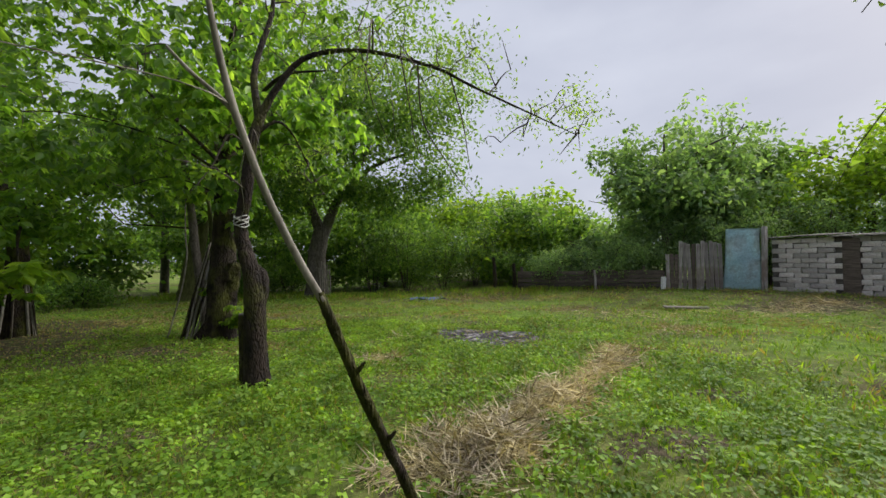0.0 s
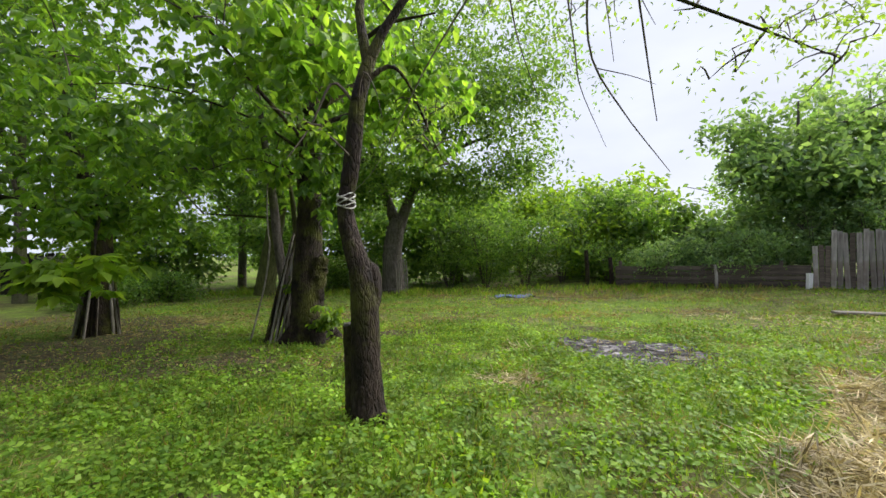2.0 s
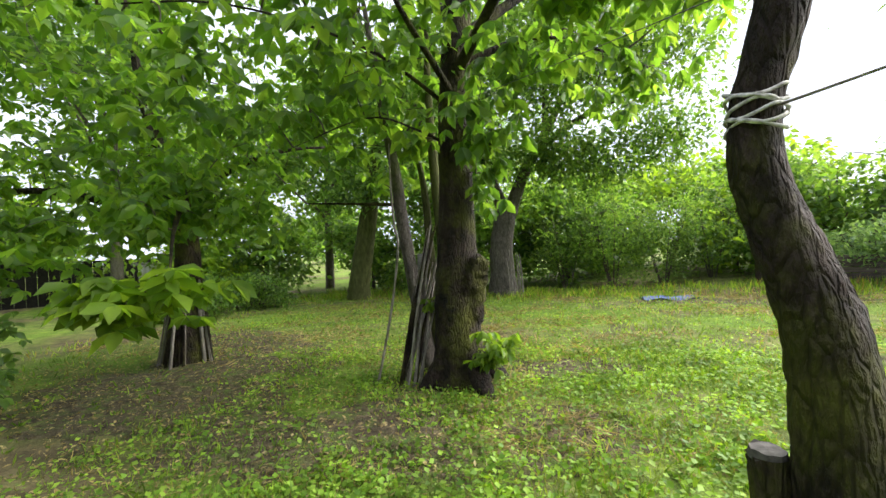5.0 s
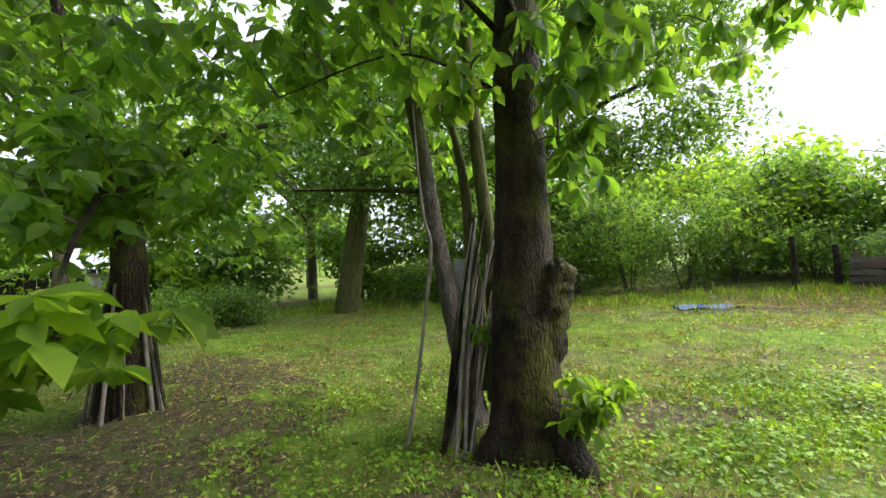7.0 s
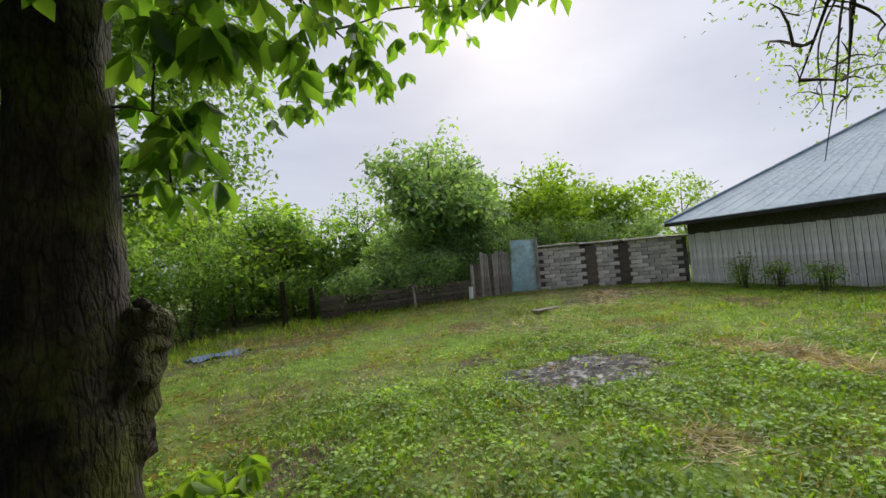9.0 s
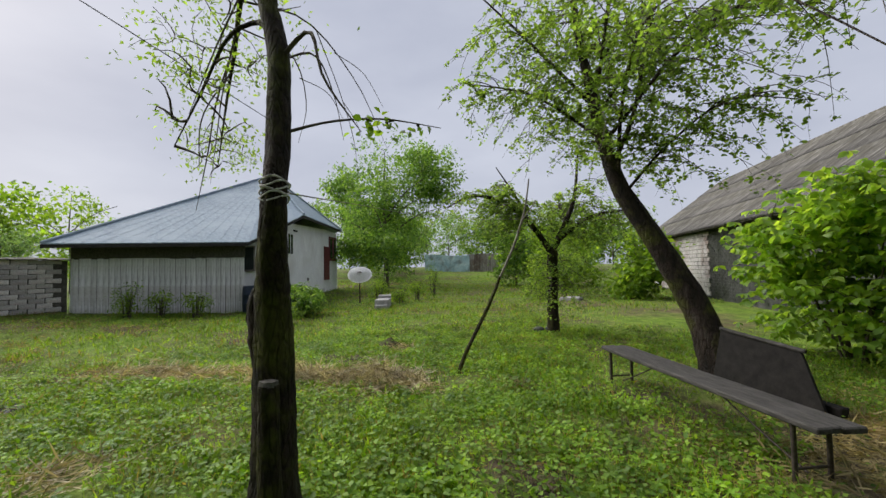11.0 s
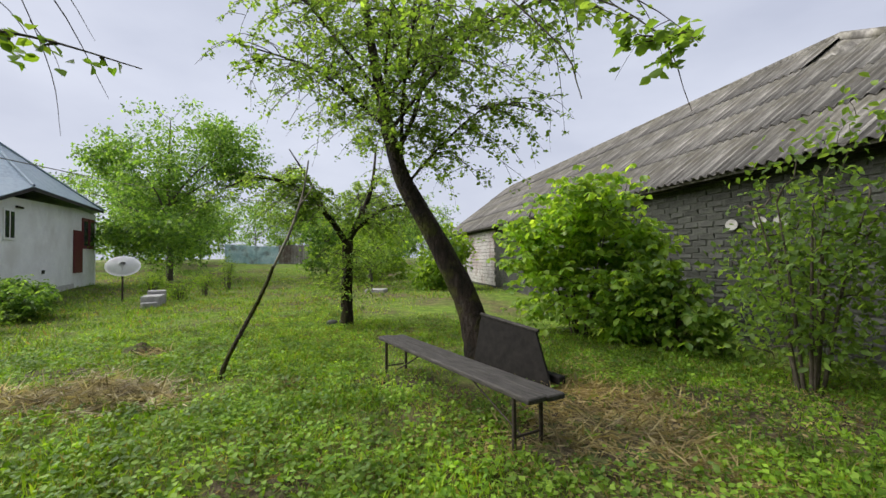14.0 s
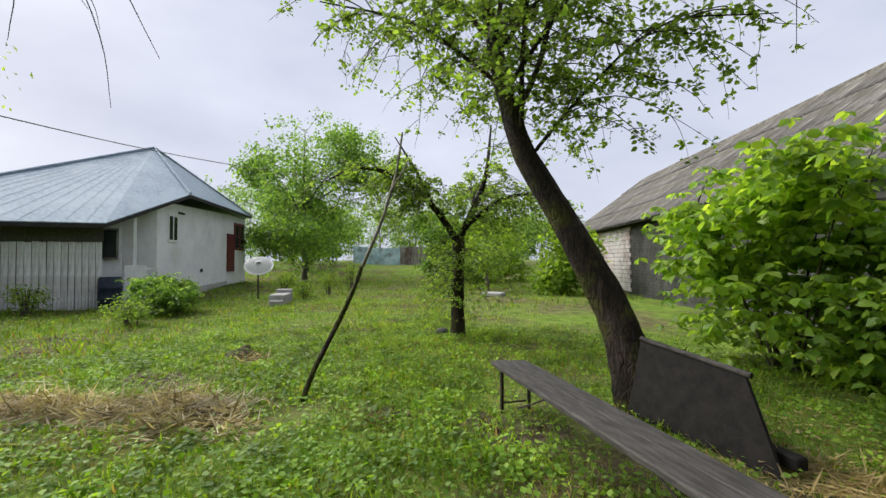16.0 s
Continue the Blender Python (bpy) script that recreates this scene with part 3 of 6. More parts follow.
# ---- block wall, gate, fence ----
def build_block_wall():
    a, b = (10.45, 13.75), (12.95, 9.1)
    w = tagged(part("wall_block", wall_between(a, b, 0.0, 1.98, 1.92, 0.22), "mortar"), "low wall of rough grey blocks with dark stains", "wall", kind="structure")
    length = (Vector(a) - Vector(b)).length
    meshes = []
    for k in range(5):
        bm = box((0.375, 0.05, 0.135), (0, 0, 0), 0.012)
        for v in bm.verts:
            v.co += Vector((random.uniform(-0.018, 0.018), random.uniform(-0.016, 0.016), random.uniform(-0.016, 0.016)))
        me = bpy.data.meshes.new("block")
        bm.to_mesh(me)
        bm.free()
        me.materials.append(M["brick"])
        meshes.append(me)
    for row in range(11):
        for k in range(int(length / 0.395)):
            s = 0.2 + k * 0.395 + (0.19 if row % 2 else 0)
            if s > length - 0.15 or (1.75 < s < 2.15) or (2.95 < s < 3.3):
                continue
            ob = new("block", random.choice(meshes))
            ob.parent = w
            ob.matrix_world = place_on(a, b, s, 0.40 + row * 0.148, 0.028 + random.uniform(-0.008, 0.008))
    for s, wd in ((1.95, 0.38), (3.12, 0.34)):
        p = part("pier", box((wd, 0.10, 1.6), (0, 0, 0)), "wood_old", w, "dark stained pier")
        p.matrix_world = place_on(a, b, s, 1.1, 0.03)
    top = thing("shed_roof_edge", "rough grey roofing sheets lying along the block wall", "roof")
    for k in range(7):
        ob = part("roofing_sheet", box((0.86, 1.5, 0.03), (0, 0, 0), 0.008), "slate", top)
        ob.matrix_world = place_on(a, b, 0.3 + k * 0.8, 2.06 - 0.012 * k + random.uniform(-0.02, 0.02), -0.55) @ Matrix.Rotation(0.06, 4, "X") @ Matrix.Rotation(random.uniform(-0.03, 0.03), 4, "Y")
    part("wall_block_back", wall_between((11.9, 15.6), (14.4, 10.9), 0.0, 1.98, 1.92, 0.22), "mortar", w)


build_block_wall()


def build_gate():
    a, b = (7.72, 15.0), (9.25, 14.3)
    g = thing("board_gate", "weathered grey plank gate panel beside the steel sheet", "gate")
    n = 13
    length = (Vector(a) - Vector(b)).length
    for k in range(n):
        s = (k + 0.5) * length / n
        dark = k in (1, 2, 6)
        hh = (1.25 if k in (0, 1, 2) else 1.66) + random.uniform(-0.06, 0.06)
        ob = part("plank", box((length / n - 0.014, 0.025, hh), (0, 0, 0), 0.004), "wood_old" if dark else "wood_grey", g)
        ob.matrix_world = place_on(a, b, s, 0.26 + hh / 2, random.uniform(-0.02, 0.02)) @ Matrix.Rotation(random.uniform(-0.03, 0.03), 4, "Y")
    for z in (0.6, 1.4):
        ob = part("rail", box((length, 0.05, 0.08)), "wood_old", g)
        ob.matrix_world = place_on(a, b, length / 2, z, -0.05)
    c, d = (9.25, 14.32), (9.98, 13.6)
    bm = bmesh.new()
    nx, nz = 16, 26
    L = (Vector(c) - Vector(d)).length
    vs = [[bm.verts.new(((i / nx - 0.5) * L * (1 - 0.08 * j / nz), 0.10 * math.sin(2.2 * i / nx * 3 + 1.5 * j / nz * 3) * math.sin(3 * j / nz) + 0.035 * math.sin(9 * i / nx - 6 * j / nz) + 0.05 * math.sin(i / nx * 3.1) * math.cos(j / nz * 4), j / nz * 1.98)) for j in range(nz + 1)] for i in range(nx + 1)]
    for i in range(nx):
        for j in range(nz):
            bm.faces.new([vs[i][j], vs[i + 1][j], vs[i + 1][j + 1], vs[i][j + 1]])
    bmesh.ops.solidify(bm, geom=bm.faces[:], thickness=0.004)
    ob = tagged(part("steel_sheet", bm, "sheet", None, smooth=True), "dented pale blue steel sheet leaning as a gate", "metal sheet")
    ob.matrix_world = place_on(c, d, L / 2, 0.36, 0.03) @ Matrix.Rotation(-0.04, 4, "X") @ Matrix.Rotation(0.03, 4, "Y")
    p = tagged(part("gate_post", box((0.12, 0.12, 2.1), (0, 0, 0)), "wood_grey"), "grey wooden post beside the steel sheet", "post")
    p.matrix_world = pose(10.12, 13.62, 1.32, 0, 2, 20)


build_gate()


def build_fence():
    f = thing("board_fence", "low fence of stacked dark horizontal boards", "fence")
    a, b = (2.9, 17.2), (7.65, 15.05)
    L = (Vector(a) - Vector(b)).length
    for k in range(5):
        for half in range(2):
            ob = part("board", box((L / 2 + 0.1, 0.035, 0.145), (0, 0, 0), 0.006), "wood_old", f)
            ob.matrix_world = place_on(a, b, L * (0.25 + 0.5 * half), 0.30 + 0.155 * k - (0.05 if half == 0 else 0), 0.02 * (k % 2) + 0.015 * half) @ Matrix.Rotation(random.uniform(-0.02, 0.02), 4, "Y")
    for s in (0.1, 1.6, 3.1, 4.6):
        ob = part("post", box((0.09, 0.09, 1.0)), "wood_old", f)
        ob.matrix_world = place_on(a, b, s, 0.62, -0.08)
    v, q = tube([(5.5, 15.72, 0.1, 0.05), (5.52, 15.72, 0.55, 0.045), (5.49, 15.75, 1.0, 0.04)], 8, 8, 0.1, 3)
    tagged(put("fence_post", v, q, "wood_grey", smooth=True), "grey round fence post", "post")
    for (x, y), hh in (((1.95, 17.75), 1.42), ((2.75, 17.5), 1.15)):
        v, q = tube([(x, y, 0.05, 0.09), (x + 0.02, y, hh * 0.5, 0.085), (x - 0.02, y, hh + 0.1, 0.07)], 10, 9, 0.12, 4)
        tagged(put("fence_post", v, q, "bark", smooth=True), "dark rough wooden fence post", "post")
    ob = tagged(part("white_block", box((0.14, 0.12, 0.48), (0, 0, 0), 0.015), "white"), "short white painted block at the fence end", "block")
    ob.matrix_world = pose(7.62, 14.98, 0.52, 0, 3, 15)
    ob = tagged(part("plank", box((1.1, 0.22, 0.05), (0, 0, 0), 0.01), "stick"), "pale loose plank lying on the grass", "plank")
    ob.matrix_world = pose(6.55, 11.45, gz(6.55, 11.45) + 0.05, 2, 1, -8)


build_fence()


# ---- barn ----
BD = Vector((0.745, -0.667))
BN = Vector((-0.667, -0.745))
BW = Vector((-4.6, -4.2))


def barn_at(s, off, z):
    p = BW + BD * s + BN * off
    return Vector((p.x, p.y, z))


def build_barn():
    b = thing("barn", "long grey block barn with a weathered corrugated roof", "barn")
    s0, s1, eave, ridge_z, ridge_o = -5.0, 21.0, 2.85, 6.24, 4.0

    def wall(pa, pb, za, zb):
        return wall_between(pb.xy, pa.xy, -0.1, zb, za, 0.3)
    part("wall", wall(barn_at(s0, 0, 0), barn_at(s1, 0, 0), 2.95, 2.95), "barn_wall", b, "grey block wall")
    part("wall", wall(barn_at(s1, 0, 0), barn_at(s1, 8, 0), 2.9, 2.9), "mortar", b)
    part("wall", wall(barn_at(s1, 8, 0), barn_at(s0, 8, 0), 2.9, 2.9), "mortar", b)
    part("wall", wall(barn_at(s0, 8, 0), barn_at(s0, 0, 0), 2.9, 2.9), "mortar", b)
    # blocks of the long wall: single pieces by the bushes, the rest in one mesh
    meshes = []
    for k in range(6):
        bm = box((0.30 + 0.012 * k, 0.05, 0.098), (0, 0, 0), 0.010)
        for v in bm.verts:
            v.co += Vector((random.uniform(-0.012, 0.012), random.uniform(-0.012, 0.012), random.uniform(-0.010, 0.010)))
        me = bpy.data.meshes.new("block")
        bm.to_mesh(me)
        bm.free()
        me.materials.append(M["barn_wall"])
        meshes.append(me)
    turn = Matrix.Rotation(math.atan2(BD.y, BD.x), 4, "Z")
    rest = bmesh.new()
    for row in range(23):
        for k in range(45):
            s = -3.4 + k * 0.365 + (0.17 if row % 2 else 0)
            m = Matrix.Translation(barn_at(s, 0.014 - random.uniform(0, 0.012), 0.14 + row * 0.119)) @ turn @ Matrix.Rotation(random.uniform(-0.02, 0.02), 4, "Y")
            if -2.2 < s < 2.4:
                ob = new("block", random.choice(meshes))
                ob.parent = b
                ob.matrix_world = m
            else:
                box((0.34, 0.05, 0.098), m.translation, 0, turn, rest)
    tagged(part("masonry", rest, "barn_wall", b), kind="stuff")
    # far stretch of the wall, small pieces in one mesh
    bm = bmesh.new()
    for row in range(15):
        for k in range(28):
            s = 12.9 + k * 0.30 + (0.14 if row % 2 else 0)
            if s < 20.9:
                box((0.28, 0.05, 0.155), barn_at(s, -0.02 - random.uniform(0, 0.02), 0.2 + row * 0.175), 0, turn, bm)
    tagged(part("masonry", bm, "brick", b, "paler grey brick stretch"), kind="stuff")
    # corrugated sheets
    def sheet(width, length):
        nx, ny = 42, 2
        v = []
        for i in range(nx + 1):
            for j in range(ny + 1):
                v.append((i / nx * width, j / ny * length, 0.030 * math.cos(i / nx * width / 0.175 * 2 * math.pi)))
        n = ny + 1
        fs = np.array([[i * n + j, (i + 1) * n + j, (i + 1) * n + j + 1, i * n + j + 1] for i in range(nx) for j in range(ny)])
        v = np.array(v)
        low = v - np.array([0, 0, 0.010])
        rim = [[i * n, (i + 1) * n, (i + 1) * n + len(v), i * n + len(v)] for i in range(nx)]
        return np.vstack([v, low]), np.vstack([fs, np.array(rim), fs[:, ::-1] + len(v)])
    slope = math.atan2(ridge_z - eave, ridge_o + 0.45)
    run = math.hypot(ridge_z - eave, ridge_o + 0.45)
    rows_n = 4
    first = None
    ex = Vector((BD.x, BD.y, 0))
    ey = Vector((BN.x * math.cos(slope), BN.y * math.cos(slope), math.sin(slope)))
    ez = Vector((-BN.x * math.sin(slope), -BN.y * math.sin(slope), math.cos(slope)))
    if ex.cross(ey).dot(ez) < 0:
        ex = -ex
    rot = Matrix((ex, ey, ez)).transposed().to_4x4()
    sgn = 1 if ex.dot(Vector((BD.x, BD.y, 0))) > 0 else -1
    # the far slope, the hip end and the near slope's base deck
    ra, rb = barn_at(1.1, ridge_o, ridge_z), barn_at(s1 + 0.3, ridge_o, ridge_z)
    e1, e2 = barn_at(s0 - 0.3, -0.45, eave), barn_at(s1 + 0.3, -0.45, eave)
    f1, f2 = barn_at(s0 - 0.3, 8.45, eave), barn_at(s1 + 0.3, 8.45, eave)
    dz = Vector((0, 0, 0.036))
    part("roof_deck", slab([e1 - dz, e2 - dz, rb - dz, ra - dz], 0.05), "slate", b)
    part("roof_slope", slab([f2, f1, ra, rb], 0.05), "slate", b)
    part("roof_slope", slab([f1, e1, ra], 0.05), "slate", b)
    part("gable_wall", slab([barn_at(s1, 0, 2.8), barn_at(s1, 8, 2.8), barn_at(s1, 4, 6.2)], 0.2, (-BD.x, -BD.y, 0)), "mortar", b)
    w_sheet = 1.05
    cols = int((s1 + 0.3 - (s0 - 0.3)) / w_sheet)
    for r in range(rows_n):
        y0 = r * run / rows_n
        for c in range(cols + 1):
            s = s0 - 0.3 + c * w_sheet
            # trim to the hip line
            left = s0 - 0.3 + (y0 + run / rows_n) / run * (1.1 - s0 + 0.3)
            if s < left - w_sheet * 0.95:
                continue
            if first is None:
                v, f = sheet(w_sheet * 1.03, run / rows_n + 0.14)
                first = put("roof_sheet", v, f, "slate", b, "weathered grey corrugated cement sheet")
                ob = first
            else:
                ob = new("roof_sheet", first.data)
                ob.parent = b
            start = s if sgn > 0 else s + w_sheet * 1.03
            p = barn_at(start, -0.45, eave) + ey * (y0 - 0.10) + ez * (0.035 + 0.012 * (r % 2) + random.uniform(0, 0.012))
            tilt = Matrix.Rotation(-0.014, 4, "X") @ Matrix.Rotation(random.uniform(-0.004, 0.004), 4, "Z")
            ob.matrix_world = Matrix.Translation(p) @ rot @ tilt
    mid = (ra + rb) / 2
    v, f = tube([(*ra, 0.10), (*mid, 0.10), (*rb, 0.10)], 12, 8)
    put("ridge_cap", v, f, "slate", b, smooth=True)
    v, f = tube([(*ra, 0.10), (*((ra + e1) / 2), 0.10), (*e1, 0.10)], 6, 8)
    put("ridge_cap", v, f, "slate", b, smooth=True)
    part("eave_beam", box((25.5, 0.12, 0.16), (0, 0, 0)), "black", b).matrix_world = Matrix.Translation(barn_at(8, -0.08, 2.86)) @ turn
    for k, s in enumerate((-0.85, -0.5, 0.02)):
        bm = bmesh.new()
        bmesh.ops.create_cone(bm, cap_ends=True, segments=20, radius1=0.125, radius2=0.115, depth=0.02)
        ob = tagged(part("wall_plate", bm, "concrete"), "pale round plate hanging on the barn wall", "plate", "plates on the barn wall")
        ob.matrix_world = Matrix.Translation(barn_at(s, -0.07, 1.98)) @ turn @ Matrix.Rotation(math.pi / 2, 4, "X") @ Matrix.Diagonal((1, 0.75, 1, 1))


build_barn()


# ---- bench ----
def build_bench():
    b = thing("garden_bench", "long weathered plank bench on thin steel legs", "bench")
    a, c = Vector((-1.02, 0.64)), Vector((-3.63, 1.76))
    d = (c - a).normalized()
    n = Vector((-d.y, d.x))
    L = (c - a).length
    rot = Matrix.Rotation(math.atan2(d.y, d.x), 4, "Z")
    for k, off in enumerate((-0.09, 0.095)):
        bm = box((L, 0.175, 0.045), (0, 0, 0), 0.01)
        ob = part("seat_plank", bm, "wood_seat", b)
        m = (a + c) / 2 + n * off
        ob.matrix_world = Matrix.Translation((m.x, m.y, 0.43 - 0.01 * k)) @ rot @ Matrix.Rotation(0.015 * (1 - 2 * k), 4, "X")
    for s in (0.16, L - 0.22):
        for off in (-0.13, 0.14):
            p = a + d * s + n * off
            v, f = tube([(p.x, p.y, -0.02, 0.018), (p.x, p.y, 0.2, 0.018), (p.x, p.y, 0.42, 0.018)], 4, 6)
            put("leg", v, f, "steel", b, smooth=True)
        p, q = a + d * s - n * 0.13, a + d * s + n * 0.14
        for z in (0.10, 0.40):
            v, f = tube([(p.x, p.y, z, 0.010), (*((p + q) / 2), z, 0.010), (q.x, q.y, z, 0.010)], 3, 6)
            put("crossbar", v, f, "steel", b)
    for s, e in ((L - 0.25, L - 1.15), (0.2, 0.95)):
        p, q = a + d * s, a + d * e
        v, f = tube([(p.x, p.y, 0.05, 0.008), (*((p + q) / 2), 0.22, 0.008), (q.x, q.y, 0.41, 0.008)], 4, 5)
        put("brace", v, f, "steel", b)
    # the dark board that leans against the trunk behind the seat
    r = thing("leaning_board", "wide dark board leaning behind the bench", "board")
    pts = [(-1.87, -0.01, 0.04), (-3.07, 0.31, 0.01), (-2.84, 0.22, 0.63), (-2.00, -0.015, 0.72)]
    part("panel", slab(pts, 0.03, (-0.25, -0.95, 0.1)), "wood_dark", r)
    q0, q1 = Vector(pts[3]), Vector(pts[2])
    v, f = tube([(*q0, 0.022), (*((q0 + q1) / 2), 0.022), (*(q1 + (q1 - q0) * 0.06), 0.022)], 4, 6)
    put("top_batten", v, f, "wood_seat", r)
    part("foot_block", box((0.26, 0.10, 0.09), (-3.02, 0.12, 0.10), 0.01, Matrix.Rotation(-0.4, 4, "Z")), "wood_dark", r)


build_bench()


# ---- pole, rope, line ----
def build_pole():
    p = thing("forked_prop_pole", "long crooked forked grey pole propped on the lawn", "pole")
    v, f = tube([(0.005, 1.69, 1.32, 0.0181), (-0.085, 1.650, 1.5, 0.0172), (-0.20, 1.570, 1.8, 0.0163), (-0.295, 1.505, 2.12, 0.0155)], 20, 9, 0.08, 5)
    put("shaft", v, f, "stick", p, "pale stripped upper length", smooth=True)
    v, f = tube([(0.43, 2.145, -0.05, 0.0296), (0.335, 2.045, 0.3, 0.0266), (0.235, 1.93, 0.6, 0.0252), (0.14, 1.81, 0.9, 0.0240), (0.045, 1.715, 1.2, 0.0215), (-0.01, 1.685, 1.36, 0.0196)], 34, 10, 0.13, 6)
    put("lower_shaft", v, f, "bark", p, "dark rotting knotty lower length", smooth=True)
    for x, y, z in ((0.115, 1.785, 0.98), (0.23, 1.92, 0.62)):
        v, f = tube([(x, y, z, 0.02), (x + 0.03, y - 0.02, z + 0.03, 0.014), (x + 0.055, y - 0.03, z + 0.06, 0.006)], 6, 7, 0.1, 8)
        put("knot", v, f, "bark", p, smooth=True)
    v, f = tube([(-0.29, 1.51, 2.10, 0.0163), (-0.32, 1.47, 2.28, 0.0133), (-0.36, 1.45, 2.52, 0.0111), (-0.37, 1.43, 2.68, 0.0089)], 10, 8, 0.05, 6)
    put("fork_prong", v, f, "stick", p, smooth=True)
    v, f = tube([(-0.29, 1.51, 2.10, 0.0133), (-0.37, 1.50, 2.18, 0.0096), (-0.46, 1.49, 2.26, 0.009), (-0.55, 1.48, 2.36, 0.006)], 8, 7, 0.05, 7)
    put("fork_prong", v, f, "stick", p, smooth=True)


build_pole()


# ---- trees of the yard ----
def stump_cap(x, y, z, r, mat, parent):
    bm = bmesh.new()
    bmesh.ops.create_cone(bm, cap_ends=True, segments=14, radius1=r, radius2=r * 0.92, depth=0.03)
    for v in bm.verts:
        v.co.z += random.uniform(-0.006, 0.006)
    part("cut_face", bm, mat, parent, "weathered sawn face").matrix_world = pose(x, y, z, 3, 4, 0)


def build_rope_tree():
    t = thing("tree", "dark knotty plum tree with rope round its crooked trunk", "tree")
    trunk = [(-1.87, 4.88, -0.1, 0.19), (-1.885, 4.885, 0.15, 0.150), (-1.895, 4.885, 0.5, 0.131), (-1.900, 4.886, 0.9, 0.125), (-1.920, 4.894, 1.2, 0.112), (-1.960, 4.904, 1.4, 0.102), (-2.024, 4.913, 1.6, 0.089),
             (-2.075, 4.914, 1.8, 0.080), (-2.077, 4.905, 2.0, 0.072), (-2.006, 4.875, 2.3, 0.075), (-1.963, 4.863, 2.6, 0.072), (-1.924, 4.86, 2.9, 0.068), (-1.83, 4.92, 3.3, 0.060)]
    v, f = tube(trunk, 70, 20, 0.045, 11)
    put("trunk", v, f, "bark", t, smooth=True)
    v, f = tube([(-1.88, 4.95, 0.85, 0.05), (-1.84, 4.97, 1.12, 0.070), (-1.85, 4.97, 1.32, 0.066), (-1.91, 4.95, 1.46, 0.02)], 16, 10, 0.12, 12)
    put("burl", v, f, "bark", t, "knobbly old scar", smooth=True)
    v, f = tube([(-2.03, 4.93, -0.05, 0.085), (-2.052, 4.938, 0.4, 0.066), (-2.072, 4.942, 0.76, 0.060), (-2.075, 4.942, 0.84, 0.059)], 18, 14, 0.04, 13)
    put("stub", v, f, "bark", t, "sawn-off side stem", smooth=True)
    stump_cap(-2.075, 4.942, 0.845, 0.058, "cut", t)
    arch = [(-1.83, 4.92, 3.28, 0.056), (-1.66, 4.94, 3.6, 0.042), (-1.28, 4.95, 4.0, 0.034), (-0.58, 4.98, 4.08, 0.027), (0.3, 5.0, 3.85, 0.021), (0.8, 5.04, 3.6, 0.016), (2.04, 5.11, 3.0, 0.005)]
    limb(t, arch, "bark", 26, 9)
    up = [(-1.85, 4.9, 3.25, 0.05), (-1.95, 5.0, 3.9, 0.04), (-1.8, 5.2, 4.8, 0.028), (-1.9, 5.3, 5.6, 0.012)]
    limb(t, up, "bark", 12, 8)
    east = [(-1.88, 4.88, 3.05, 0.028), (-1.66, 4.96, 3.22, 0.020), (-1.53, 5.14, 3.12, 0.014), (-1.39, 5.30, 2.75, 0.009), (-1.25, 5.46, 2.40, 0.004)]
    limb(t, east, "bark", 14, 7)
    south = [(-1.99, 4.86, 2.36, 0.012), (-2.04, 4.55, 2.47, 0.008), (-2.10, 4.2, 2.52, 0.006), (-2.16, 3.8, 2.50, 0.003)]
    limb(t, south, "twig", 12, 6)
    west = [(-1.95, 4.86, 2.85, 0.018), (-2.1, 4.70, 3.0, 0.013), (-2.28, 4.66, 2.64, 0.008), (-2.42, 4.48, 2.30, 0.003)]
    limb(t, west, "twig", 12, 6)
    for k, s in enumerate(([(0.10, 5.0, 3.91, 0.012), (0.14, 5.17, 3.26, 0.009), (0.42, 5.25, 2.75, 0.007), (0.84, 5.36, 2.20, 0.003)], [(-0.1, 5.0, 3.96, 0.009), (0.0, 5.12, 3.3, 0.007), (0.05, 5.16, 2.95, 0.005), (0.27, 5.22, 2.42, 0.002)],
                           [(0.5, 5.02, 3.75, 0.010), (0.65, 5.3, 3.24, 0.008), (0.73, 5.33, 2.66, 0.004)], [(0.2, 5.18, 3.12, 0.006), (0.5, 5.26, 3.06, 0.004), (0.72, 5.3, 2.98, 0.002)], [(-0.6, 4.98, 4.07, 0.010), (-0.5, 5.2, 3.5, 0.007), (-0.3, 5.4, 2.95, 0.003)])):
        limb(t, s, "twig", 12, 6, 0.08, 24 + k, "hanging_twig")
    # bare forked twigs that hang on the bench side
    for k, s in enumerate(([(-0.45, 4.98, 4.06, 0.012), (-0.32, 4.35, 4.10, 0.009), (-0.24, 3.80, 3.60, 0.006), (-0.20, 3.42, 2.90, 0.002)], [(-0.30, 4.25, 4.05, 0.007), (-0.12, 3.95, 3.50, 0.005), (-0.02, 3.76, 3.00, 0.004), (0.02, 3.70, 2.54, 0.002)], [(-0.10, 4.98, 3.98, 0.009), (-0.02, 4.45, 3.85, 0.007), (0.20, 4.25, 3.42, 0.005), (0.42, 4.30, 3.02, 0.002)],
                           [(-0.10, 3.92, 3.42, 0.004), (-0.22, 3.80, 3.16, 0.003), (-0.30, 3.76, 2.96, 0.0015)], [(-0.27, 4.05, 3.86, 0.005), (-0.48, 3.80, 3.60, 0.004), (-0.60, 3.62, 3.22, 0.002)], [(0.08, 4.35, 3.66, 0.005), (0.02, 4.05, 3.52, 0.004), (0.10, 3.84, 3.26, 0.002)], [(-1.94, 4.86, 2.85, 0.010), (-1.78, 4.60, 3.02, 0.007), (-1.62, 4.42, 2.82, 0.004), (-1.52, 4.32, 2.52, 0.002)])):
        limb(t, s, "twig", 12, 6, 0.10, 124 + k, "bare_twig")
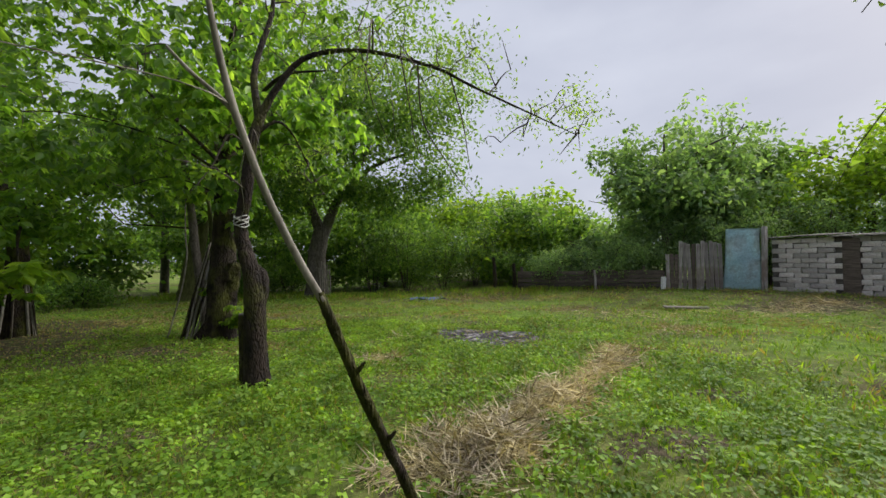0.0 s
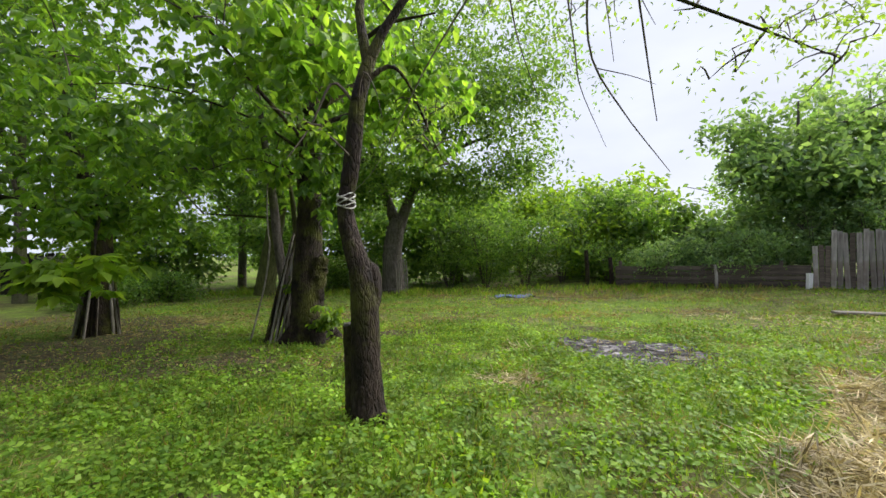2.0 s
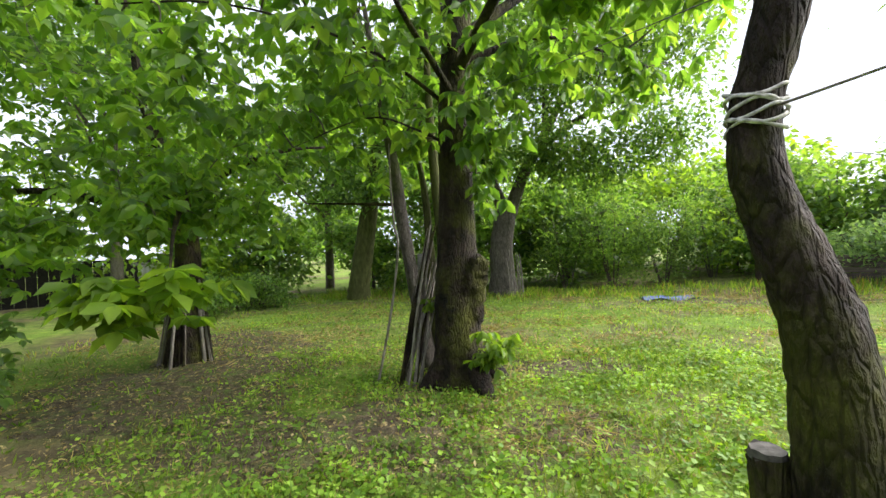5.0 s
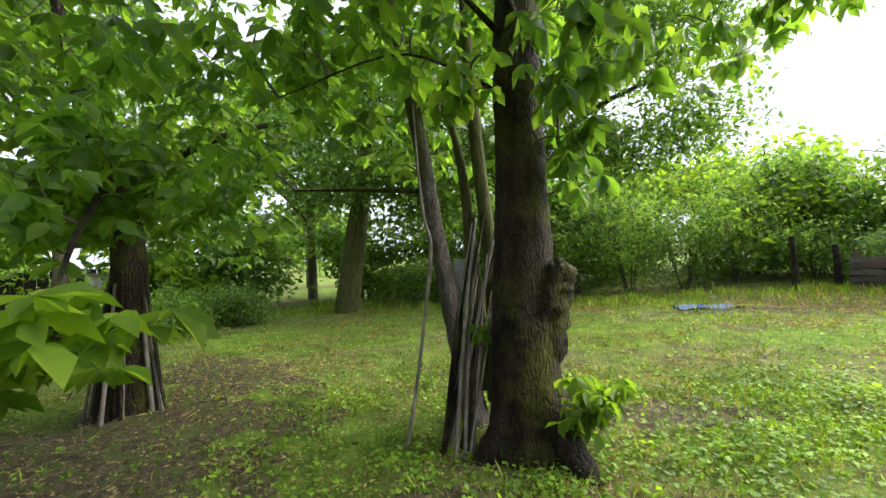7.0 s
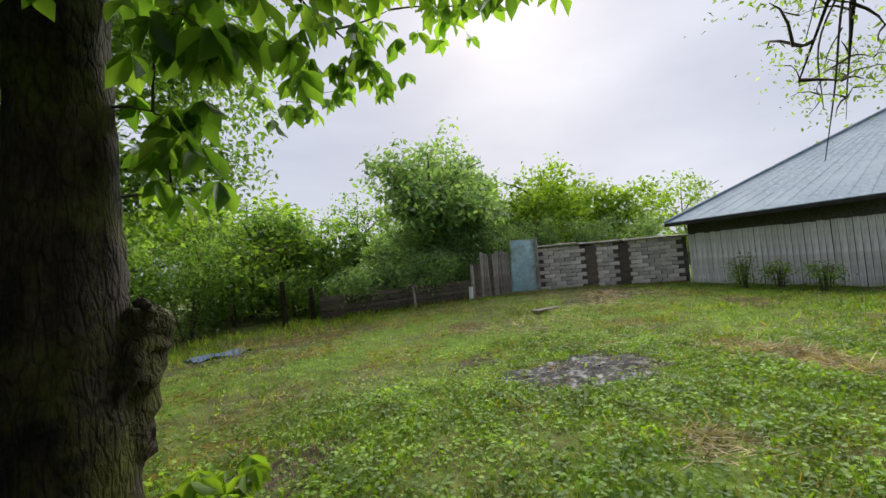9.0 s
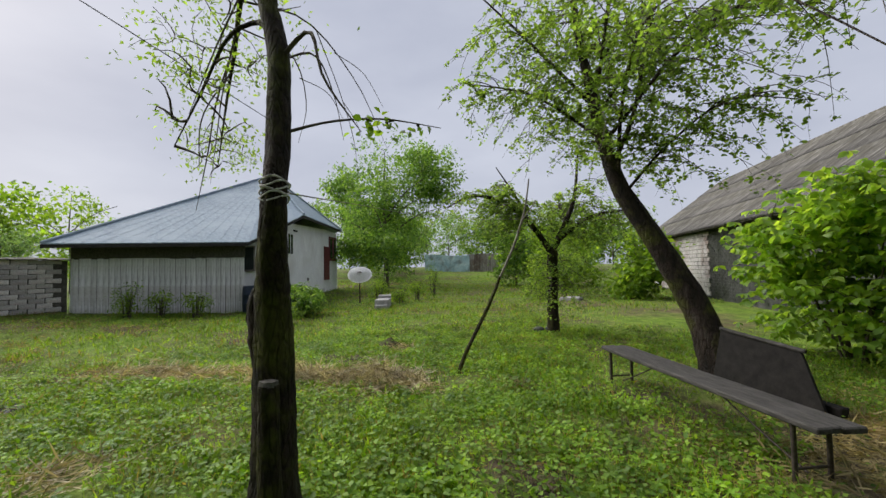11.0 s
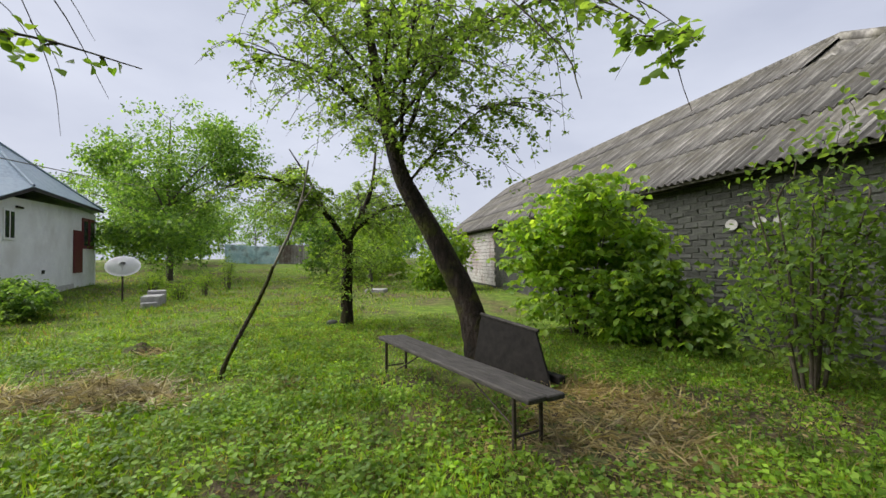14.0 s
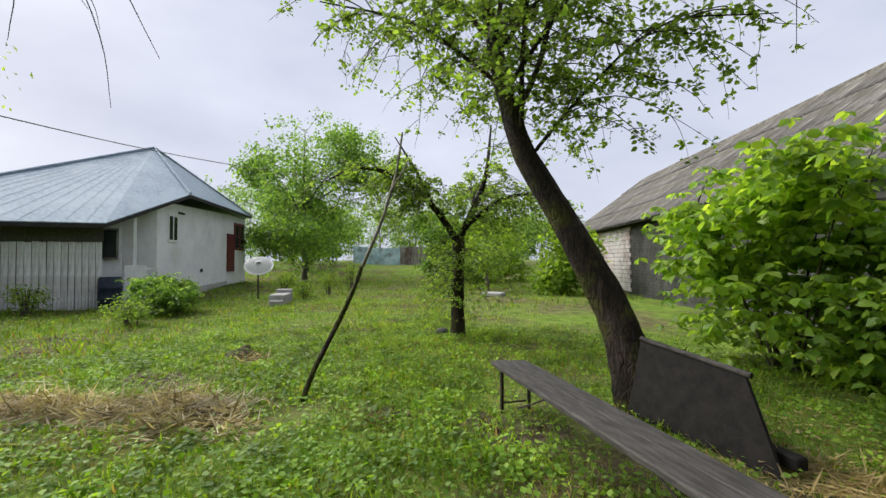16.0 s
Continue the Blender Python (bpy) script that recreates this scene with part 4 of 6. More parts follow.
    ends = along(arch, 30)[8:] + along(up, 14)[4:] + along(east, 12)[2:]
    crown(t, [(0.2, 5.1, 4.0, 1.6, 0.9, 0.55, 60), (1.6, 5.1, 3.2, 0.9, 0.6, 0.45, 34), (-1.7, 5.3, 5.2, 1.3, 1.2, 0.8, 50)], 16, 0.13, 0.055, "leaf_apple", 21, 0.5, 0.45, 0, twigs_from=ends)
    crown(t, [(-1.35, 5.3, 2.75, 0.35, 0.45, 0.5, 30)], 9, 0.07, 0.045, "leaf_apple", 22, 0.5, 0.45, 0, twigs_from=along(east, 9)[2:], name="twig_leaves")
    crown(t, [(-2.09, 4.15, 2.50, 0.10, 0.4, 0.05, 7)], 6, 0.05, 0.055, "leaf_yel", 23, 0.4, 0.7, 1, twigs_from=along(south, 8), name="twig_leaves")


build_rope_tree()


def build_rope():
    r = thing("rope", "pale rope wound several times round the tree trunk", "rope")
    for k in range(6):
        z = 1.93 + 0.022 * k
        pts = []
        for j in range(15):
            a = 2 * math.pi * j / 14
            rr = 0.083 + 0.006 * math.sin(5 * a + k)
            pts.append((-2.075 + rr * math.cos(a), 4.905 + rr * math.sin(a), z + 0.018 * math.sin(a * 2 + k * 1.7), 0.006))
        v, f = tube(pts, 40, 6)
        put("coil", v, f, "rope", r, smooth=True)
    line = [(-2.04, 4.83, 1.98, 0.005), (-1.92, 4.62, 1.98, 0.004), (-1.75, 4.3, 1.98, 0.003), (-1.3, 3.5, 1.98, 0.002), (-0.8, 2.5, 2.04, 0.0025), (-0.305, 1.50, 2.13, 0.003), (-0.75, 0.8, 2.10, 0.002), (-1.12, 0.22, 2.12, 0.002)]
    v, f = tube(line, 50, 6)
    put("line", v, f, "stick", r, "thin greyed line", smooth=True)
    w = thing("wire", "thin wire stretched between two tree trunks", "wire")
    v, f = tube([(-1.98, 4.88, 2.42, 0.003), (-3.0, 6.4, 2.82, 0.003), (-4.05, 7.95, 3.25, 0.003)], 12, 4)
    put("strand", v, f, "wire", w)


build_rope()


def build_big_tree():
    t = thing("tree", "large old tree with a thick dark trunk and drooping leaves", "tree")
    trunk = [(-4.10, 7.96, -0.15, 0.44), (-4.10, 7.96, 0.12, 0.34), (-4.10, 7.96, 0.5, 0.275), (-4.10, 7.97, 1.0, 0.262), (-4.08, 7.98, 1.5, 0.235), (-4.06, 7.99, 2.2, 0.20), (-4.04, 8.0, 3.2, 0.185), (-3.95, 8.03, 4.4, 0.16), (-3.9, 8.1, 6.0, 0.11), (-3.8, 8.2, 7.6, 0.05)]
    v, f = tube(trunk, 80, 26, 0.035, 31)
    put("trunk", v, f, "bark", t, smooth=True)
    v, f = tube([(-4.05, 7.96, 0.45, 0.14), (-4.00, 7.94, 0.80, 0.17), (-3.93, 7.92, 1.08, 0.165), (-3.86, 7.90, 1.28, 0.135), (-3.80, 7.89, 1.40, 0.115), (-3.78, 7.89, 1.45, 0.08), (-3.80, 7.89, 1.42, 0.02)], 34, 22, 0.16, 32)
    put("burl", v, f, "bark", t, "cut knobbly burl", smooth=True)
    for a, b in (((-3.62, 7.52, -0.05), (-3.95, 7.86, 0.42)), ((-4.5, 7.62, -0.05), (-4.2, 7.85, 0.40)), ((-3.6, 8.3, -0.05), (-3.95, 8.1, 0.45))):
        m = (Vector(a) + Vector(b)) / 2 + Vector((0, 0, -0.06))
        limb(t, [(*a, 0.05), (*m, 0.11), (*b, 0.09)], "bark", 10, 10, 0.1, 33, "root")
    stems = [[(-4.62, 8.38, -0.05, 0.13), (-4.73, 8.40, 0.56, 0.105), (-4.82, 8.41, 1.1, 0.092), (-4.95, 8.43, 1.85, 0.085), (-5.05, 8.45, 2.68, 0.075), (-5.18, 8.47, 3.43, 0.065), (-5.5, 8.6, 5.2, 0.03)],
             [(-4.42, 8.46, 0.2, 0.11), (-4.42, 8.5, 0.9, 0.085), (-4.43, 8.5, 1.55, 0.072), (-4.5, 8.52, 2.49, 0.066), (-4.55, 8.55, 3.48, 0.055), (-4.6, 8.7, 5.4, 0.025)],
             [(-4.55, 8.48, 0.3, 0.08), (-4.60, 8.5, 1.2, 0.07), (-4.62, 8.51, 1.7, 0.058), (-4.67, 8.53, 2.4, 0.045), (-4.85, 8.6, 3.3, 0.02)]]
    for k, s in enumerate(stems):
        limb(t, s, "bark_grey" if k == 0 else "bark_moss", 30, 12, 0.05, 40 + k, "stem")
    limbs = [[(-4.06, 7.99, 2.75, 0.024), (-4.4, 7.75, 2.95, 0.014), (-4.9, 7.5, 3.1, 0.009), (-5.7, 7.2, 2.8, 0.006)],
             [(-4.04, 8.0, 3.2, 0.030), (-4.7, 7.2, 3.7, 0.016), (-5.6, 6.3, 3.9, 0.010), (-6.3, 5.6, 3.7, 0.006)],
             [(-4.0, 8.0, 3.6, 0.07), (-3.2, 7.3, 4.2, 0.05), (-2.4, 6.8, 4.6, 0.03), (-1.5, 6.4, 4.5, 0.012)],
             [(-3.97, 8.0, 4.2, 0.08), (-4.6, 9.2, 5.2, 0.05), (-5.2, 10.5, 5.8, 0.02)],
             [(-3.97, 8.0, 4.0, 0.07), (-3.0, 8.8, 4.9, 0.05), (-2.2, 9.6, 5.3, 0.02)],
             [(-4.0, 8.0, 3.3, 0.045), (-4.2, 6.8, 3.9, 0.026), (-4.1, 5.6, 4.2, 0.014), (-3.9, 4.6, 4.0, 0.006)],
             [(-5.0, 8.45, 2.2, 0.025), (-5.6, 8.3, 2.25, 0.018), (-6.3, 8.2, 2.3, 0.008)],
             [(-3.99, 8.0, 3.7, 0.05), (-3.1, 8.3, 4.0, 0.03), (-2.2, 8.5, 3.7, 0.01)]]
    ends = []
    for k, s in enumerate(limbs):
        limb(t, s, "bark", 14, 8, 0.05, 50 + k)
        ends += along(s, 16)[4:]
    ends += along(trunk, 24)[14:] + along(stems[0], 16)[8:] + along(stems[1], 8)[4:]
    crown(t, [(-4.3, 7.6, 4.2, 2.9, 2.9, 1.0, 92), (-5.6, 6.9, 3.3, 1.9, 1.6, 0.7, 42), (-4.2, 8.4, 6.8, 2.8, 2.8, 1.6, 105), (-5.2, 6.9, 5.6, 2.4, 1.9, 1.0, 45), (-3.2, 8.6, 5.6, 1.6, 1.6, 0.8, 24), (-5.6, 9.0, 3.4, 1.5, 1.8, 1.0, 34), (-2.3, 7.2, 3.9, 1.1, 1.0, 0.45, 36), (-3.0, 5.9, 3.9, 1.0, 0.9, 0.4, 24)],
          5, 0.22, 0.17, "leaf_big", 61, 0.55, 0.46, 1, 5, 0.5, ends)
    crown(t, [(-3.55, 7.60, 2.80, 0.40, 0.30, 0.50, 11), (-3.70, 7.80, 2.25, 0.16, 0.2, 0.35, 6), (-4.55, 7.8, 2.75, 0.30, 0.3, 0.30, 5), (-3.45, 7.35, 3.2, 0.6, 0.6, 0.4, 12), (-2.1, 8.3, 3.45, 0.7, 0.6, 0.25, 8), (-2.3, 9.0, 3.4, 0.7, 0.6, 0.30, 9)],
          3, 0.10, 0.17, "leaf_big", 62, 0.9, 0.46, 1, 5, 0.3, along(limbs[0], 6) + along(limbs[7], 10)[4:] + along(trunk, 20)[8:14], name="hanging_leaves")
    crown(t, [(-3.66, 7.72, 0.42, 0.22, 0.2, 0.32, 16)], 4, 0.06, 0.11, "leaf_yel", 63, 0.6, 0.5, 1, 4, 0.4, [(-3.8, 7.8, 0.05), (-3.75, 7.78, 0.35)], name="shoot")
    crown(t, [(-4.42, 7.98, 0.98, 0.08, 0.06, 0.10, 4)], 3, 0.03, 0.10, "leaf_yel", 64, 0.6, 0.5, 1, 4, 0.4, [(-4.4, 8.0, 0.9)], name="shoot")


build_big_tree()


def build_sticks():
    g = random.Random(5)
    s = thing("stick_bundle", "bundle of bare grey sticks leaning against the tree", "sticks")
    for k in range(19):
        bx, by = -4.82 + 0.30 * g.random(), 7.68 + 0.16 * g.random()
        tx, ty, tz = -4.56 + 0.26 * g.random(), 8.22 + 0.14 * g.random(), 1.2 + 0.75 * g.random()
        r = 0.008 + 0.013 * g.random()
        v, f = tube([(bx, by, -0.02, r), ((bx + tx) / 2 + g.uniform(-0.03, 0.03), (by + ty) / 2, tz / 2, r * 0.9), (tx, ty, tz, r * 0.6)], 10, 6, 0.08, k)
        put("stick", v, f, g.choice(["stick", "stick", "bark_grey", "bark"]), s, smooth=True)
    p = thing("tall_stick", "long thin crooked pale stick leaning on the tree", "stick")
    v, f = tube([(-5.10, 7.80, -0.02, 0.016), (-5.02, 7.92, 0.5, 0.016), (-4.97, 8.08, 1.05, 0.015), (-4.88, 8.08, 1.65, 0.015), (-4.95, 8.15, 1.9, 0.013), (-5.0, 8.2, 2.35, 0.012), (-5.05, 8.3, 3.0, 0.008)], 30, 7, 0.08, 9)
    put("shaft", v, f, "stick", p, smooth=True)


build_sticks()


def build_hung_panel():
    bm = box((0.20, 0.012, 0.42), (0, 0, 0), 0.004)
    ob = tagged(part("grey_plate", bm, "concrete"), "small dull grey panel fixed between the tree stems", "plate")
    ob.matrix_world = pose(-4.70, 8.50, 1.32, 4, 3, 8)


build_hung_panel()


def build_dark_tree():
    t = thing("tree", "dark shaded tree with sticks stacked round its foot", "tree")
    trunk = [(-8.55, 8.2, -0.1, 0.30), (-8.55, 8.2, 0.4, 0.24), (-8.56, 8.2, 1.2, 0.19), (-8.6, 8.2, 2.2, 0.16), (-8.9, 8.15, 3.1, 0.12), (-9.2, 8.1, 4.1, 0.08), (-9.4, 8.0, 5.6, 0.04)]
    v, f = tube(trunk, 50, 16, 0.05, 71)
    put("trunk", v, f, "bark", t, smooth=True)
    limbs = [[(-8.6, 8.2, 1.9, 0.07), (-7.6, 7.4, 2.4, 0.05), (-6.7, 6.5, 1.9, 0.022), (-5.9, 5.8, 1.38, 0.006)],
             [(-8.6, 8.2, 2.1, 0.07), (-9.4, 7.0, 2.6, 0.05), (-10.0, 5.8, 2.4, 0.02)],
             [(-8.7, 8.2, 2.6, 0.06), (-7.6, 9.0, 3.3, 0.04), (-6.8, 9.8, 3.5, 0.015)],
             [(-8.8, 8.15, 2.8, 0.06), (-10.0, 8.8, 3.5, 0.04), (-11.2, 9.4, 3.6, 0.015)]]
    ends = []
    for k, s in enumerate(limbs):
        limb(t, s, "bark", 16, 8, 0.05, 72 + k)
        ends += along(s, 16)[4:]
    ends += along(trunk, 10)[5:]
    crown(t, [(-8.9, 7.6, 3.4, 2.6, 2.6, 0.9, 84), (-9.0, 8.0, 4.9, 2.5, 2.5, 1.0, 30), (-9.0, 8.2, 7.3, 3.2, 3.0, 1.9, 190), (-8.4, 6.2, 4.6, 1.9, 1.3, 0.9, 46), (-7.0, 6.9, 2.2, 1.2, 1.0, 0.42, 44), (-9.6, 6.4, 2.1, 1.5, 1.2, 0.6, 60), (-9.0, 9.0, 2.3, 1.7, 1.2, 0.5, 50)],
          5, 0.22, 0.16, "leaf_big", 81, 0.5, 0.46, 1, 5, 0.55, ends)
    crown(t, [(-6.0, 5.85, 1.36, 0.60, 0.5, 0.07, 18), (-6.6, 5.7, 1.30, 0.45, 0.3, 0.08, 9), (-6.8, 6.2, 1.0, 0.5, 0.4, 0.2, 8)], 2, 0.10, 0.21, "leaf_yel", 82, 0.32, 0.46, 1, 6, 0.9, along(limbs[0], 8)[4:], name="low_leaves")
    g = random.Random(8)
    s = thing("stick_bundle", "dark sticks and poles stacked round the tree foot", "sticks")
    for k in range(20):
        a = g.uniform(-2.9, 0.3)
        R = g.uniform(0.30, 0.48)
        r = 0.012 + 0.016 * g.random()
        bx, by = -8.55 + R * math.cos(a), 8.2 + R * math.sin(a)
        tx, ty, tz = -8.55 + 0.2 * math.cos(a), 8.2 + 0.2 * math.sin(a), g.uniform(1.0, 1.7)
        v, f = tube([(bx, by, -0.02, r), ((bx + tx) / 2, (by + ty) / 2, tz / 2, r), (tx, ty, tz, r * 0.7)], 8, 6, 0.08, k)
        put("stick", v, f, g.choice(["stick", "bark", "bark"]), s, smooth=True)


build_dark_tree()


def build_forked_tree():
    t = thing("tree", "tall forked tree with a wide light crown at the yard's end", "tree")
    trunk = [(-5.3, 16.8, -0.1, 0.55), (-5.3, 16.8, 0.5, 0.42), (-5.3, 16.8, 1.6, 0.36), (-5.15, 16.8, 2.4, 0.33), (-5.05, 16.85, 2.8, 0.30)]
    v, f = tube(trunk, 40, 18, 0.05, 91)
    put("trunk", v, f, "bark_grey", t, smooth=True)
    limbs = [[(-5.1, 16.85, 2.6, 0.24), (-5.5, 16.8, 3.6, 0.18), (-6.0, 16.9, 5.2, 0.13), (-6.6, 17.0, 7.5, 0.05)],
             [(-5.0, 16.85, 2.6, 0.24), (-4.44, 17.0, 4.0, 0.18), (-3.4, 17.3, 5.9, 0.12), (-2.6, 17.5, 8.0, 0.04)],
             [(-4.2, 17.0, 4.4, 0.11), (-2.8, 16.4, 5.2, 0.08), (-1.2, 15.8, 5.6, 0.03)],
             [(-5.8, 16.8, 4.5, 0.11), (-6.8, 15.8, 5.6, 0.07), (-7.8, 15.0, 6.2, 0.03)],
             [(-3.8, 17.2, 5.2, 0.09), (-3.6, 15.6, 6.6, 0.06), (-3.5, 14.2, 7.2, 0.02)]]
    ends = []
    for k, s in enumerate(limbs):
        limb(t, s, "bark_grey", 16, 9, 0.05, 92 + k)
        ends += along(s, 16)[4:]
    crown(t, [(-5.0, 16.5, 8.0, 4.0, 3.4, 3.0, 500), (-1.7, 15.8, 6.6, 2.8, 2.2, 2.0, 190), (-7.6, 16.0, 6.2, 2.6, 2.2, 1.9, 150), (-3.6, 14.6, 6.6, 2.2, 1.8, 1.5, 110), (-0.2, 16.2, 7.4, 2.4, 1.8, 2.0, 100), (-2.6, 15.8, 10.2, 4.0, 2.8, 1.8, 130), (-4.4, 16.2, 4.4, 2.6, 1.8, 0.8, 120), (-2.4, 16.6, 3.9, 1.9, 1.2, 1.1, 120), (-0.6, 16.6, 4.6, 1.5, 1.1, 1.0, 70), (-6.6, 16.0, 4.3, 1.8, 1.4, 0.9, 70)],
          24, 0.27, 0.17, "leaf_far", 101, 0.4, 0.5, 0, twigs_from=ends)
    g = random.Random(12)
    s = thing("stick_bundle", "pale sticks standing against the forked tree", "sticks")
    for k in range(8):
        bx = -5.0 + 0.6 * g.random()
        r = 0.02
        v, f = tube([(bx, 16.3, -0.02, r), (bx - 0.03, 16.4, 0.7, r), (bx - 0.1, 16.5, g.uniform(1.0, 1.5), r * 0.7)], 6, 6, 0.05, k)
        put("stick", v, f, "stick", s, smooth=True)
    t5 = thing("tree", "thick mossy leaning trunk at the hedge", "tree")
    tr = [(-10.15, 16.0, -0.1, 0.42), (-10.1, 16.0, 0.5, 0.36), (-10.0, 16.05, 1.15, 0.34), (-9.8, 16.1, 2.3, 0.31), (-9.55, 16.2, 3.8, 0.24), (-9.3, 16.4, 6.0, 0.12)]
    v, f = tube(tr, 40, 16, 0.04, 95)
    put("trunk", v, f, "bark_moss", t5, smooth=True)
    crown(t5, [(-9.6, 16.2, 6.4, 3.2, 2.8, 2.6, 260), (-9.8, 15.2, 3.8, 2.4, 1.6, 0.8, 90), (-7.6, 16.4, 3.3, 1.6, 1.2, 1.2, 110)], 22, 0.28, 0.19, "leaf_far", 102, 0.4, 0.5, 0, twigs_from=along(tr, 12)[5:])


build_forked_tree()


def leafy_tree(x, y, height, radius, mat, seed, label, clumps=200, per=22, size=0.16, trunk_r=0.16, low=0.25, name="tree", spread=0.3, z0=None, cat="tree"):
    """A plain background tree: trunk, a few limbs and a lumpy crown."""
    g = np.random.default_rng(seed)
    size, clumps = size * 1.5, int(clumps * 1.35)
    t = thing(name, label, cat)
    z = gz(x, y)
    cz = z + height * (0.5 + low / 2)
    trunk = [(x, y, z - 0.1, trunk_r * 1.3), (x + 0.05, y, z + height * 0.25, trunk_r), (x, y + 0.1, z + height * 0.55, trunk_r * 0.6), (x, y, z + height * 0.9, trunk_r * 0.15)]
    v, f = tube(trunk, 14, 9, 0.05, seed)
    put("trunk", v, f, "bark_grey", t, smooth=True)
    ends = along(trunk, 10)[3:]
    for k in range(6):
        a = g.random() * 6.28
        h0 = z + height * (0.22 + 0.4 * g.random())
        s = [(x, y, h0, trunk_r * 0.45), (x + radius * 0.4 * math.cos(a), y + radius * 0.4 * math.sin(a), h0 + height * 0.15, trunk_r * 0.3), (x + radius * 0.8 * math.cos(a), y + radius * 0.8 * math.sin(a), h0 + height * 0.22, 0.02)]
        limb(t, s, "bark_grey", 8, 6, 0.04, seed + k)
        ends += along(s, 10)[3:]
    blobs = [(x, y, cz, radius * 0.75, radius * 0.75, height * (1 - low) * 0.48, int(clumps * 0.4))]
    for k in range(8):
        a = k * 0.7854 + 0.6 * g.random()
        rr = radius * (0.28 + 0.22 * g.random())
        blobs.append((x + radius * 0.62 * math.cos(a), y + radius * 0.62 * math.sin(a), z + height * (low + 0.12 + 0.68 * g.random() * (1 - low)), rr, rr, height * (0.10 + 0.1 * g.random()), int(clumps * 0.08)))
    crown(t, blobs, per, spread, size, mat, seed + 1, 0.35, 0.55, 0, twigs_from=ends, zmin=z + 0.1, step=4)
    return t


def bush(x, y, rx, ry, h, mat, seed, label, clumps=120, per=24, size=0.09, spread=0.2, name="bush", detail=0, cluster=0, width=0.5, cat="bush", flat=0.5):
    t = thing(name, label, cat)
    z = gz(x, y)
    g = np.random.default_rng(seed)
    ends = []
    for k in range(7):
        a = g.random() * 6.28
        s = [(x + 0.1 * math.cos(a), y + 0.1 * math.sin(a), z - 0.03, 0.022), (x + rx * 0.35 * math.cos(a), y + ry * 0.35 * math.sin(a), z + h * 0.45, 0.016), (x + rx * 0.6 * math.cos(a), y + ry * 0.6 * math.sin(a), z + h * 0.8, 0.006)]
        limb(t, s, "twig", 8, 6, 0.05, seed + k, "stem")
        ends += along(s, 6)
    blobs = [(x, y, z + h * 0.52, rx * 0.9, ry * 0.9, h * 0.47, int(clumps * 0.6))]
    for k in range(6):
        a = k * 1.047 + g.random()
        blobs.append((x + rx * 0.65 * math.cos(a), y + ry * 0.65 * math.sin(a), z + h * (0.25 + 0.65 * g.random()), rx * 0.4, ry * 0.4, h * (0.15 + 0.2 * g.random()), int(clumps * 0.09)))
    crown(t, blobs, per, spread, size, mat, seed + 1, 0.4, width, detail, cluster, flat, ends, "leaves", z + 0.04)
    return t


